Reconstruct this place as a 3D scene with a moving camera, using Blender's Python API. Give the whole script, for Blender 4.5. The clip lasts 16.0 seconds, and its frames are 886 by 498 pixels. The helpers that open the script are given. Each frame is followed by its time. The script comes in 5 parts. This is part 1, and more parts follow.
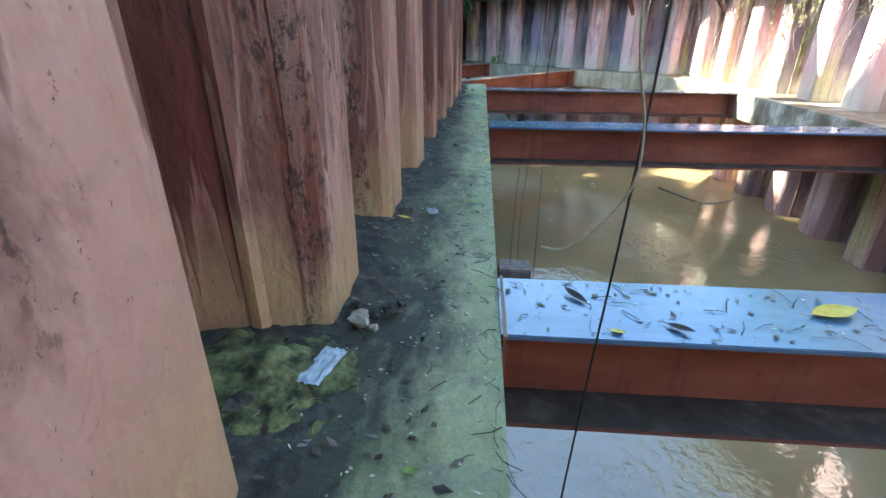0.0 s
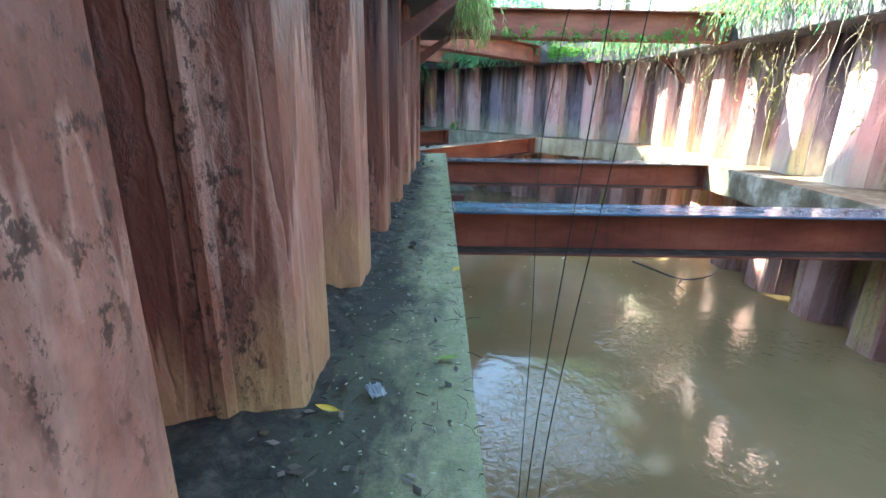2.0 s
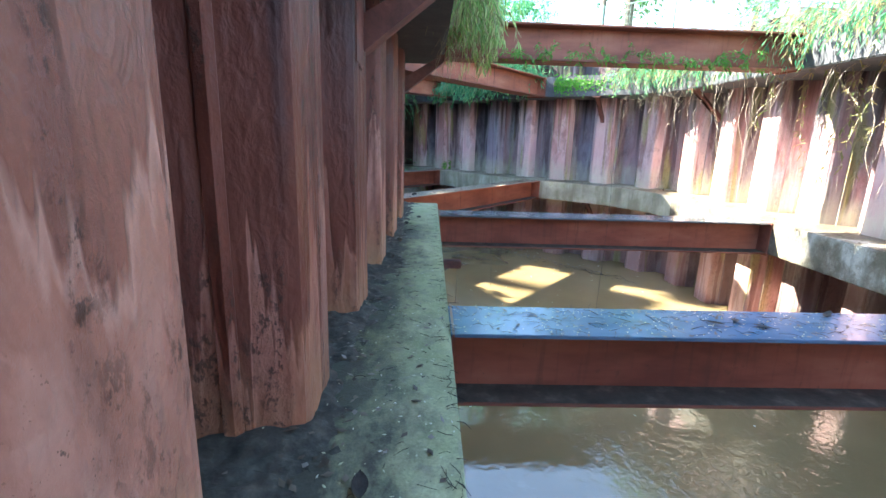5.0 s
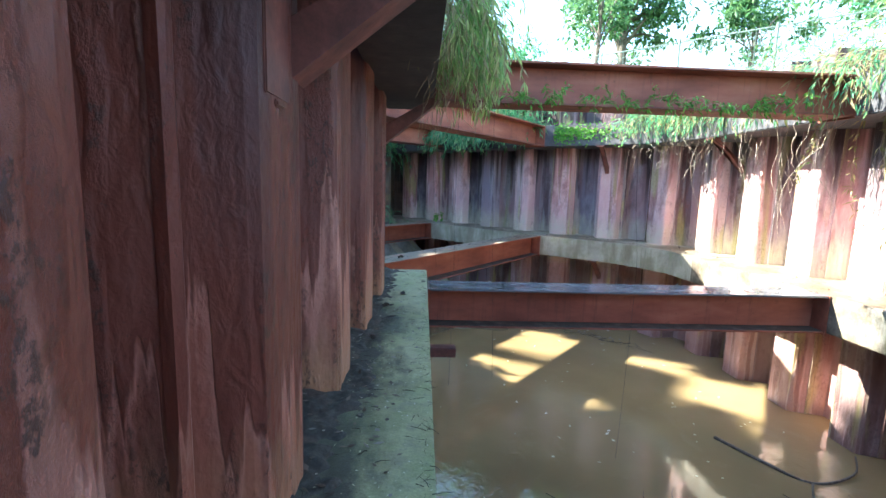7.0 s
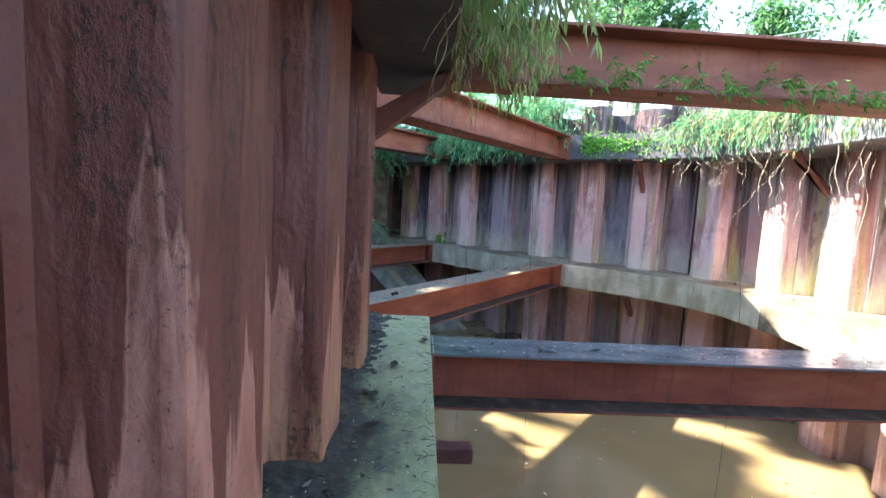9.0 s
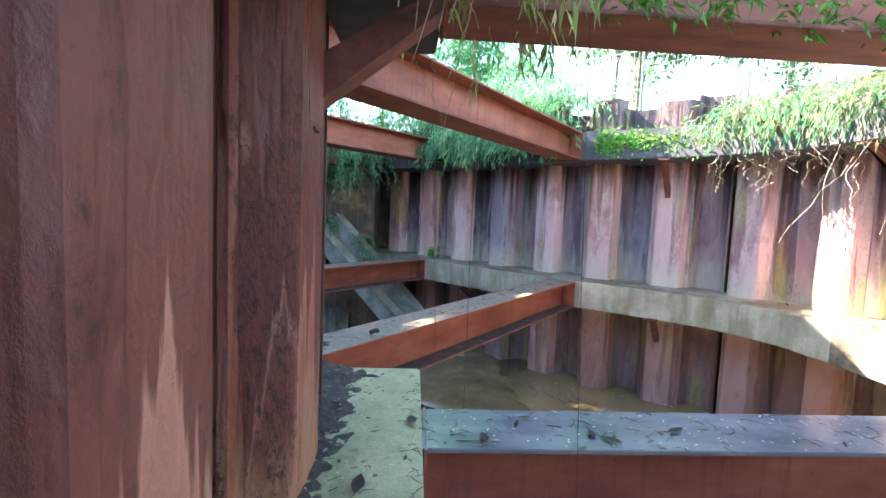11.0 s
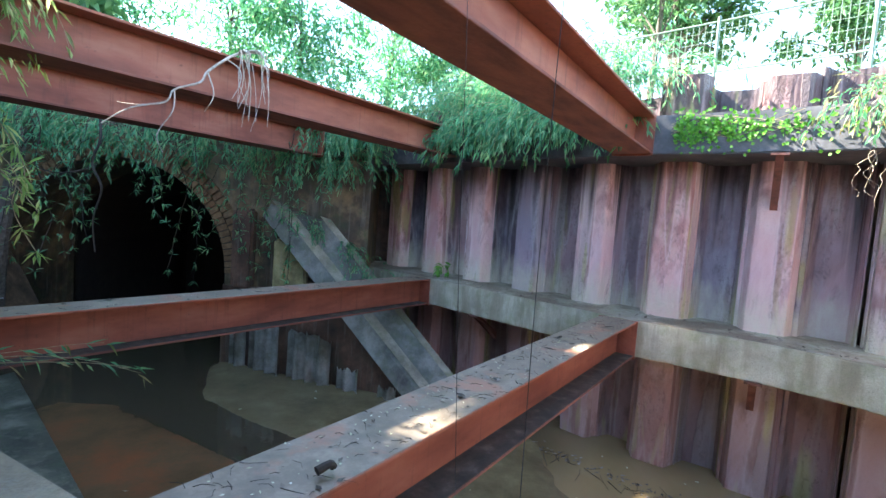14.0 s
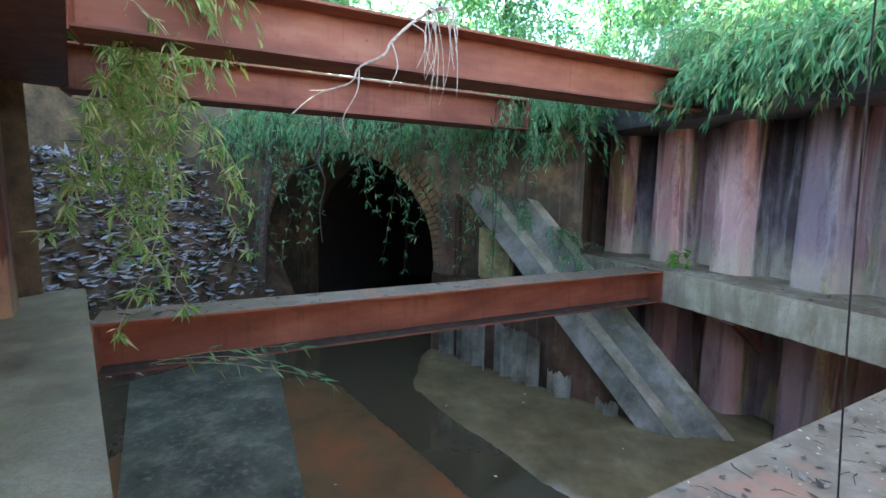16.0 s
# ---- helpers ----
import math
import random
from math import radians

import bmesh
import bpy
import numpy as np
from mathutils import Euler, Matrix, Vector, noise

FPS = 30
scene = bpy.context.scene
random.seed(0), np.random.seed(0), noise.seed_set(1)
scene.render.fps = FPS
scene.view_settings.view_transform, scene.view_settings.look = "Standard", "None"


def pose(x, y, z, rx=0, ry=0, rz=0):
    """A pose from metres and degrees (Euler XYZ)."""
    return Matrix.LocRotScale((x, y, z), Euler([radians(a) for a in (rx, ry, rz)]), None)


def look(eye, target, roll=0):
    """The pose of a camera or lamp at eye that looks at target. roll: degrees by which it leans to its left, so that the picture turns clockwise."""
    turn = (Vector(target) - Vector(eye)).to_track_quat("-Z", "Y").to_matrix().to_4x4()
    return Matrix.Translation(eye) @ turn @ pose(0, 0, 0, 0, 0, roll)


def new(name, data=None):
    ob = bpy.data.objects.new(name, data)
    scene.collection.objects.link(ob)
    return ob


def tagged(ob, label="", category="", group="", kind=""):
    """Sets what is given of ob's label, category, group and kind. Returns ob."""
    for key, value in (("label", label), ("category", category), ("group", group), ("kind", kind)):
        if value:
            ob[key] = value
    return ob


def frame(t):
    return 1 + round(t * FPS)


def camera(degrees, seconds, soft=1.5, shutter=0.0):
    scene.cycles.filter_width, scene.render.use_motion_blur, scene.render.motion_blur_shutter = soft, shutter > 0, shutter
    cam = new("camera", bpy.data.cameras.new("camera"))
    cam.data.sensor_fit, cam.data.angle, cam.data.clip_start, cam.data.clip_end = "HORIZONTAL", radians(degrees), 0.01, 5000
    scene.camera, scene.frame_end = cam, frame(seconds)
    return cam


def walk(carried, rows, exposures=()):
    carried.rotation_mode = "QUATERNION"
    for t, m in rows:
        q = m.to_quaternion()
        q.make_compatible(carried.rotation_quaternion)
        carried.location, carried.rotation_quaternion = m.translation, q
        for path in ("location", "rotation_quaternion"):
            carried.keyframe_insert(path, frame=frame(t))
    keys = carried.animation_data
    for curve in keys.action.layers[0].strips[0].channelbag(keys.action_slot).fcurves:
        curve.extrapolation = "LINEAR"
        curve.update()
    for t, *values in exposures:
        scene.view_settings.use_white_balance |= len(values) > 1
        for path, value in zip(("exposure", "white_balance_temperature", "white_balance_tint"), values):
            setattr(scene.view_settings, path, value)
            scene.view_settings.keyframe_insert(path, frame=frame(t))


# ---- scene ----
cam = camera(86.4, 16.0)
PATH = [
    (0, (-0.141, -5.035, 1.301), (-0.274, -3.222, 0.466), 0.4),
    (0.5, (-0.107, -4.671, 1.321), (-0.183, -2.824, 0.557), 0.7),
    (1, (-0.21, -4.297, 1.341), (-0.231, -2.417, 0.659), 1.3),
    (1.5, (-0.255, -3.935, 1.372), (-0.251, -2.041, 0.731), 1.3),
    (2, (-0.195, -3.536, 1.37), (-0.17, -1.631, 0.76), 1.1),
    (2.5, (-0.162, -3.176, 1.353), (-0.139, -1.269, 0.752), 1.1),
    (3, (-0.255, -2.628, 1.326), (-0.227, -0.715, 0.741), 1.4),
    (3.5, (-0.263, -2.203, 1.363), (-0.235, -0.286, 0.792), 1.6),
    (3.7, (-0.246, -2.003, 1.365), (-0.209, -0.079, 0.818), 1.4),
    (5.8, (-0.177, -0.174, 1.464), (-0.103, 1.785, 1.071), 1.9),
    (6, (-0.18, -0.021, 1.502), (-0.106, 1.946, 1.145), 1.8),
    (6.5, (-0.191, 0.342, 1.543), (-0.105, 2.317, 1.245), 1.7),
    (7, (-0.104, 0.796, 1.55), (-0.012, 2.773, 1.265), 1.7),
    (7.5, (-0.12, 1.366, 1.522), (-0.034, 3.347, 1.261), 1.9),
    (8, (-0.181, 1.909, 1.543), (-0.107, 3.895, 1.313), 2.8),
    (10.3, (-0.114, 4.235, 1.502), (0.004, 6.221, 1.299), 2.6),
    (10.5, (-0.112, 4.392, 1.509), (0.009, 6.379, 1.318), 2.5),
    (11, (-0.1, 4.72, 1.462), (0.025, 6.709, 1.295), 2.4),
    (11.5, (-0.087, 5.067, 1.457), (0.049, 7.056, 1.301), 2.6),
    (12, (-0.089, 5.445, 1.434), (0.043, 7.434, 1.275), 2.6),
    (12.5, (-0.113, 5.881, 1.443), (0.023, 7.869, 1.28), 2.7),
    (13, (-0.076, 6.41, 1.446), (0.068, 8.398, 1.284), 2.8),
    (13.5, (-0.066, 6.978, 1.439), (0.08, 8.967, 1.29), 3.3),
    (14, (-0.1, 7.561, 1.426), (0.008, 9.553, 1.293), 4.2),
    (14.5, (-0.085, 8.054, 1.396), (-0.087, 10.051, 1.272), 4.5),
    (15, (-0.187, 8.43, 1.364), (-0.368, 10.417, 1.237), 3.0),
    (15.5, (-0.211, 8.715, 1.415), (-0.671, 10.655, 1.249), 1.8),
    (16, (-0.248, 8.944, 1.454), (-1.003, 10.778, 1.193), 0.9),
]
walk(cam, [(t, look(eye, target, roll)) for t, eye, target, roll in PATH], exposures=[(0, 3.36, 6550, -1), (3.6, 3.36, 6700, 0), (6, 3.2, 6250, 6), (7.2, 3.0, 6350, 6), (8.2, 3.0, 6500, 7), (10.4, 3.45, 6850, 11), (12.5, 3.42, 6800, 11), (14, 3.32, 6650, 10), (16, 3.58, 7450, 12)])

# ---- world, sun ----
SUN_AZ = (-0.91, 0.42)
SUN_EL = 38.0
world = bpy.data.worlds.new("world")
scene.world = world
world.use_nodes = True
wn = world.node_tree.nodes
sky = wn.new("ShaderNodeTexSky")
sky.sky_type = "NISHITA"
sky.sun_disc = False
sky.sun_elevation = radians(SUN_EL)
sky.sun_rotation = math.atan2(SUN_AZ[0], SUN_AZ[1])
sky.air_density, sky.dust_density, sky.ozone_density = 1.0, 0.4, 1.5
wn["Background"].inputs["Strength"].default_value = 0.15
world.node_tree.links.new(sky.outputs[0], wn["Background"].inputs["Color"])
sun = new("sun", bpy.data.lights.new("sun", "SUN"))
sun.data.energy, sun.data.angle, sun.data.color = 5.0, radians(0.6), (1.0, 0.95, 0.86)
h = math.cos(radians(SUN_EL))
sun.matrix_world = look((SUN_AZ[0] * h * 50, SUN_AZ[1] * h * 50, math.sin(radians(SUN_EL)) * 50), (0, 0, 0))

# ---- materials ----


class Mat:
    """Small builder of node materials."""

    def __init__(self, name):
        self.m = bpy.data.materials.new(name)
        self.m.use_nodes = True
        self.n, self.l = self.m.node_tree.nodes, self.m.node_tree.links
        self.b = self.n["Principled BSDF"]
        self.co = self.n.new("ShaderNodeTexCoord").outputs["Object"]
        self.world = self.n.new("ShaderNodeNewGeometry").outputs["Position"]
        self.rnd = self.n.new("ShaderNodeObjectInfo").outputs["Random"]

    def scaled(self, s, shift=True, src=None):
        mp = self.n.new("ShaderNodeMapping")
        mp.inputs["Scale"].default_value = s
        self.l.new(src or self.co, mp.inputs["Vector"])
        if shift:
            c = self.n.new("ShaderNodeVectorMath")
            c.operation = "SCALE"
            c.inputs[0].default_value = (37.0, 19.0, 53.0)
            self.l.new(self.rnd, c.inputs["Scale"])
            self.l.new(c.outputs[0], mp.inputs["Location"])
        return mp.outputs[0]

    def noise(self, s, detail=5.0, rough=0.6, scale=1.0, shift=True, src=None, warp=0.0):
        t = self.n.new("ShaderNodeTexNoise")
        t.inputs["Scale"].default_value = scale
        t.inputs["Detail"].default_value, t.inputs["Roughness"].default_value = detail, rough
        t.inputs["Distortion"].default_value = warp
        self.l.new(self.scaled(s, shift, src), t.inputs["Vector"])
        return t.outputs["Fac"]

    def ramp(self, fac, stops):
        r = self.n.new("ShaderNodeValToRGB")
        e = r.color_ramp.elements
        while len(e) < len(stops):
            e.new(0.5)
        for el, (p, c) in zip(e, stops):
            el.position = p
            el.color = (*c, 1) if len(c) == 3 else c
        self.l.new(fac, r.inputs[0])
        return r.outputs[0]

    def grey(self, fac, a, b):
        return self.ramp(fac, [(a, (0, 0, 0)), (b, (1, 1, 1))])

    def mix(self, fac, a, b, blend="MIX"):
        x = self.n.new("ShaderNodeMix")
        x.data_type, x.blend_type = "RGBA", blend
        for sock, v in ((x.inputs[0], fac), (x.inputs[6], a), (x.inputs[7], b)):
            if isinstance(v, (int, float)):
                sock.default_value = v
            elif isinstance(v, tuple):
                sock.default_value = (*v, 1)
            else:
                self.l.new(v, sock)
        return x.outputs[2]

    def math(self, op, a, b=0.0):
        x = self.n.new("ShaderNodeMath")
        x.operation = op
        for sock, v in zip(x.inputs, (a, b)):
            if isinstance(v, (int, float)):
                sock.default_value = v
            else:
                self.l.new(v, sock)
        return x.outputs[0]

    def height(self, lo, hi, wobble=None, amount=0.4):
        """0 at lo, 1 at hi (world metres up), its border shifted by a noise."""
        sep = self.n.new("ShaderNodeSeparateXYZ")
        self.l.new(self.world, sep.inputs[0])
        z = sep.outputs[2]
        if wobble is not None:
            z = self.math("ADD", z, self.math("MULTIPLY", self.math("SUBTRACT", wobble, 0.5), amount))
        mr = self.n.new("ShaderNodeMapRange")
        self.l.new(z, mr.inputs[0])
        mr.inputs[1].default_value, mr.inputs[2].default_value = lo, hi
        return mr.outputs[0]

    def up(self, lo=0.6, hi=0.9):
        """1 where the surface lies flat, 0 where it stands upright: where dirt settles."""
        g = self.n.new("ShaderNodeNewGeometry")
        sep = self.n.new("ShaderNodeSeparateXYZ")
        self.l.new(g.outputs["Normal"], sep.inputs[0])
        mr = self.n.new("ShaderNodeMapRange")
        self.l.new(sep.outputs[2], mr.inputs[0])
        mr.inputs[1].default_value, mr.inputs[2].default_value = lo, hi
        return mr.outputs[0]

    def done(self, color, rough=0.7, bump=None, depth=0.02, strength=0.6, metal=0.0, spec=0.5):
        for key, v in (("Base Color", color), ("Roughness", rough), ("Metallic", metal), ("Specular IOR Level", spec)):
            if isinstance(v, (int, float)):
                self.b.inputs[key].default_value = v
            elif isinstance(v, tuple):
                self.b.inputs[key].default_value = (*v, 1)
            else:
                self.l.new(v, self.b.inputs[key])
        if bump is not None:
            bp = self.n.new("ShaderNodeBump")
            bp.inputs["Distance"].default_value, bp.inputs["Strength"].default_value = depth, strength
            self.l.new(bump, bp.inputs["Height"])
            self.l.new(bp.outputs[0], self.b.inputs["Normal"])
        return self.m


def pile_material(name, coats, mud, black, mud_top, pale, pale_amount, runs, stain, f=1.0, rust=(0.26, 0.085, 0.05), coat=None, flakes=0.8, rivulets=0.6):
    """Old red-lead paint on rolled steel: broad runs down it, blistered scabs, dried mud near its foot."""
    k = Mat(name)
    broad = k.noise((1.6, 1.6, 0.35), 2, 0.5)
    tone = k.ramp(k.math("ADD", k.math("MULTIPLY", k.rnd, 0.62), k.math("MULTIPLY", broad, 0.4)), coats)
    # cloudy fading and rubbed patches
    cloud = k.noise((2.2, 2.2, 1.1), 5, 0.62)
    c = k.mix(k.math("MULTIPLY", k.grey(cloud, 0.46, 0.70), 0.42), tone, pale)
    c = k.mix(k.math("MULTIPLY", k.grey(k.noise((1.7, 1.7, 0.5), 4, 0.6, warp=0.3), 0.50, 0.64), 0.55), c, rust)
    # darker unfaded blotches
    c = k.mix(k.math("MULTIPLY", k.grey(k.noise((2.4, 2.4, 0.9), 5, 0.65, warp=0.5), 0.53, 0.66), 0.6), c, black)
    # wide runs with wavering edges
    wide = k.noise((3.4 * f, 3.4 * f, 0.22), 2, 0.45)
    waver = k.math("MULTIPLY", k.math("SUBTRACT", k.noise((9 * f, 9 * f, 4.5 * f), 4, 0.6), 0.5), 0.075)
    drip = k.math("ADD", wide, waver)
    c = k.mix(k.math("MULTIPLY", k.grey(drip, 0.545, 0.60), 0.62), c, black)
    rim = k.math("MULTIPLY", k.grey(drip, 0.505, 0.54), k.math("SUBTRACT", 1.0, k.grey(drip, 0.545, 0.565)))
    c = k.mix(k.math("MULTIPLY", rim, pale_amount * 0.7), c, pale)
    if coat:
        # a second, darker coat that has run down in long drips of uneven length, with a raised rim
        foot, paint = coat
        length_of = k.math("ADD", k.noise((6.5, 6.5, 0.30), 3, 0.55), k.math("MULTIPLY", k.noise((16, 16, 5), 3, 0.6), 0.10))
        over = k.height(foot, foot + 0.10, length_of, 3.4)
        c = k.mix(k.math("MULTIPLY", k.height(foot - 0.12, foot - 0.03, length_of, 3.4), 0.3), c, pale)
        c = k.mix(k.math("MULTIPLY", over, 0.82), c, paint)
    # broad blistered bands where the top coat has lifted
    lift = k.grey(k.math("ADD", k.noise((2.7 * f, 2.7 * f, 0.15), 2, 0.4), k.math("MULTIPLY", waver, 1.1)), 0.60, 0.615)
    c = k.mix(k.math("MULTIPLY", lift, pale_amount), c, pale)
    # darker brown below the walers, with a wavering upper border
    low_brown = k.math("SUBTRACT", 1.0, k.height(-1.1, -0.5, cloud, 0.8))
    c = k.mix(k.math("MULTIPLY", low_brown, 0.48), c, (0.20, 0.105, 0.07))
    # dried mud and lime at the foot, its upper edge in soft tongues
    edge = k.noise((3.2, 3.2, 0.9), 4, 0.6)
    low = k.math("MULTIPLY", k.math("SUBTRACT", 1.0, k.height(mud_top - 0.25, mud_top + 0.30, edge, 1.5)), k.height(-0.9, -0.5, edge, 0.4))
    c = k.mix(k.math("MULTIPLY", low, k.math("ADD", 0.42, k.math("MULTIPLY", k.grey(cloud, 0.36, 0.6), 0.45))), c, mud)
    # dirt run down from the rim in tongues of own length, plus painted shade under the waler
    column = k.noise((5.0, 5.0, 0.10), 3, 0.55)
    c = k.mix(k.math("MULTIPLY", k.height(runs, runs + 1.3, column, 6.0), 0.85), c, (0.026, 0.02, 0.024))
    wet = k.noise((2.6, 2.6, 0.4), 3, 0.5, warp=0.4)
    c = k.mix(k.math("MULTIPLY", k.grey(wet, 0.59, 0.67), 0.55), c, stain)
    thread = k.noise((22, 22, 0.5), 2, 0.5, warp=0.3)
    c = k.mix(k.math("MULTIPLY", k.math("MULTIPLY", k.grey(thread, 0.66, 0.72), k.grey(broad, 0.42, 0.6)), 0.18), c, pale)
    # blisters and scabs in bands of their own
    scab = k.noise((20, 20, 12), 6, 0.75)
    band = k.grey(k.noise((3.4, 3.4, 0.55), 3), 0.51, 0.58)
    c = k.mix(k.math("MULTIPLY", k.math("MULTIPLY", k.grey(scab, 0.53, 0.58), band), flakes), c, (0.05, 0.03, 0.022))
    specks = k.noise((46, 46, 34), 4, 0.75)
    c = k.mix(k.math("MULTIPLY", k.math("MULTIPLY", k.grey(specks, 0.62, 0.67), k.grey(cloud, 0.42, 0.56)), flakes), c, (0.055, 0.032, 0.022))
    fine = k.noise((60, 60, 50), 3, 0.6)
    c = k.mix(0.10, c, k.ramp(fine, [(0.3, (0.32, 0.32, 0.32)), (0.7, (0.72, 0.72, 0.72))]), "OVERLAY")
    relief = k.math("ADD", k.math("MULTIPLY", scab, k.math("ADD", 0.10, k.math("MULTIPLY", band, 0.9))), k.math("ADD", k.math("MULTIPLY", fine, 0.03), k.math("ADD", k.math("ADD", k.math("MULTIPLY", over if coat else k.grey(drip, 0.50, 0.57), 0.3), k.math("MULTIPLY", lift, k.math("ADD", 0.25, k.math("MULTIPLY", scab, 0.7)))), k.math("ADD", k.math("ADD", k.math("MULTIPLY", k.noise((5, 5, 2.0), 3), 1.1), k.math("MULTIPLY", k.noise((13, 13, 8.0), 3, 0.5, warp=0.5), rivulets)), k.math("MULTIPLY", specks, -0.12)))))
    return k.done(c, k.ramp(cloud, [(0.35, (0.34, 0.34, 0.34)), (0.7, (0.60, 0.60, 0.60))]), relief, 0.03, 0.7, spec=0.28)


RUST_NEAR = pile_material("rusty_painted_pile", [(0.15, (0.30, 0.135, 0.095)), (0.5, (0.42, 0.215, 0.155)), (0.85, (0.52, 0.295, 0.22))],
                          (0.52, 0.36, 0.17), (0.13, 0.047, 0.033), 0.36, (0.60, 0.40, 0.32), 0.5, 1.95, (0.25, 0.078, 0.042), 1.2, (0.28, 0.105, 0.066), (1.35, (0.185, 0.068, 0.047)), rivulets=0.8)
# two darker copies of the near paint, with shade put into their colour
RUST_SHADED = pile_material("shaded_maroon_pile", [(0.15, (0.20, 0.072, 0.05)), (0.5, (0.30, 0.125, 0.088)), (0.85, (0.40, 0.195, 0.14))],
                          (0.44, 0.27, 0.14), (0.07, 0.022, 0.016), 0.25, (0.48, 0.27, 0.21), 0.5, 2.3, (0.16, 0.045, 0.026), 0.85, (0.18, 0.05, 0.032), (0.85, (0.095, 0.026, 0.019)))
RUST_DEEP_SHADE = pile_material("deep_shade_maroon_pile", [(0.15, (0.15, 0.05, 0.033)), (0.5, (0.23, 0.082, 0.055)), (0.85, (0.31, 0.13, 0.09))],
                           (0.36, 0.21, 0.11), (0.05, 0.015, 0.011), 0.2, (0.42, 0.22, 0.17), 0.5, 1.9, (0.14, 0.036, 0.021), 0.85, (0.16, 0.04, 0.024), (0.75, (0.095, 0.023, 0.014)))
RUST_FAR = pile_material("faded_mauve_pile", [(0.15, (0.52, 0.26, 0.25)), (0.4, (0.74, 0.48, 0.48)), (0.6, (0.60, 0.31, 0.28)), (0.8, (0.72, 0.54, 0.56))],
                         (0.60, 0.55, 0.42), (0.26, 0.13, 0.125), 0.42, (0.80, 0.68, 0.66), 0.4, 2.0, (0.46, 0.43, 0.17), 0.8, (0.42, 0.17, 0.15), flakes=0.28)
# shaded copy of the far pile paint: recess shade put into the colour
RUST_RECESS = pile_material("shaded_recess_pile", [(0.15, (0.085, 0.075, 0.105)), (0.4, (0.27, 0.205, 0.24)), (0.6, (0.44, 0.26, 0.26)), (0.8, (0.25, 0.235, 0.31))],
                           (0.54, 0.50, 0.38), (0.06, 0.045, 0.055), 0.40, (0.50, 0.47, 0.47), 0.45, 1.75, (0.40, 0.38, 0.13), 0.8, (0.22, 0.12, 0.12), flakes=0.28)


def strut_material():
    k = Mat("red_lead_beam")
    big = k.noise((0.9, 3, 3), 4)
    c = k.ramp(big, [(0.3, (0.17, 0.048, 0.03)), (0.55, (0.29, 0.092, 0.055)), (0.75, (0.37, 0.145, 0.09))])
    run = k.noise((14, 14, 1.0), 5)
    c = k.mix(k.math("MULTIPLY", k.grey(run, 0.55, 0.72), 0.5), c, (0.10, 0.04, 0.03))
    spots = k.noise((9, 9, 9), 7, 0.75)
    c = k.mix(k.math("MULTIPLY", k.grey(spots, 0.60, 0.70), 0.6), c, (0.06, 0.035, 0.025))
    silt = k.noise((5, 5, 5), 6, 0.7)
    dirt = k.ramp(silt, [(0.3, (0.10, 0.078, 0.052)), (0.5, (0.18, 0.143, 0.10)), (0.7, (0.28, 0.235, 0.175))])
    bare = k.grey(k.noise((2.2, 2.2, 2.2), 5), 0.53, 0.64)
    dirt = k.mix(k.math("MULTIPLY", bare, 0.6), dirt, (0.34, 0.14, 0.08))
    c = k.mix(k.up(0.5, 0.9), c, dirt)
    rough = k.mix(k.up(0.5, 0.9), (0.62, 0.62, 0.62), k.ramp(silt, [(0.35, (0.42, 0.42, 0.42)), (0.66, (0.66, 0.66, 0.66))]))
    return k.done(c, rough, k.math("ADD", spots, k.math("MULTIPLY", silt, 0.5)), 0.006, 0.35, spec=k.mix(k.up(0.5, 0.9), (0.4, 0.4, 0.4), (0.5, 0.5, 0.5)))


STRUT = strut_material()


def wet_top_material(name, stops):
    k = Mat(name)
    a = k.noise((1.2, 5, 5), 5, 0.6)
    c = k.ramp(a, stops)
    c = k.mix(k.math("MULTIPLY", k.grey(k.noise((7, 7, 7), 6, 0.7), 0.58, 0.68), 0.6), c, (0.10, 0.095, 0.08))
    return k.done(c, k.ramp(a, [(0.35, (0.10, 0.10, 0.10)), (0.7, (0.24, 0.24, 0.24))]), k.noise((25, 25, 25), 5), 0.004, 0.3, spec=1.0)


# wet strut tops: the blue of the reflected sky is put into the base colour
SKY_TOP = wet_top_material("wet_top_tinted_sky_blue", [(0.3, (0.06, 0.12, 0.20)), (0.55, (0.10, 0.18, 0.275)), (0.75, (0.18, 0.24, 0.31))])
GREY_TOP = wet_top_material("wet_grey_paint", [(0.3, (0.10, 0.112, 0.12)), (0.55, (0.17, 0.18, 0.19)), (0.75, (0.25, 0.245, 0.24))])


# bottom flanges: brown muck, with the shade under the top flange put into its colour
SHADED_MUCK = Mat("shade_dark_muck_on_steel")
SHADED_MUCK = SHADED_MUCK.done(SHADED_MUCK.mix(SHADED_MUCK.up(0.5, 0.9), SHADED_MUCK.ramp(SHADED_MUCK.noise((2, 6, 6), 5), [(0.3, (0.12, 0.04, 0.028)), (0.7, (0.27, 0.095, 0.06))]), SHADED_MUCK.ramp(SHADED_MUCK.noise((6, 6, 6), 6), [(0.3, (0.025, 0.02, 0.015)), (0.55, (0.06, 0.048, 0.035)), (0.75, (0.15, 0.12, 0.09))])), 0.75, SHADED_MUCK.noise((20, 20, 20), 5), 0.01, 0.5)


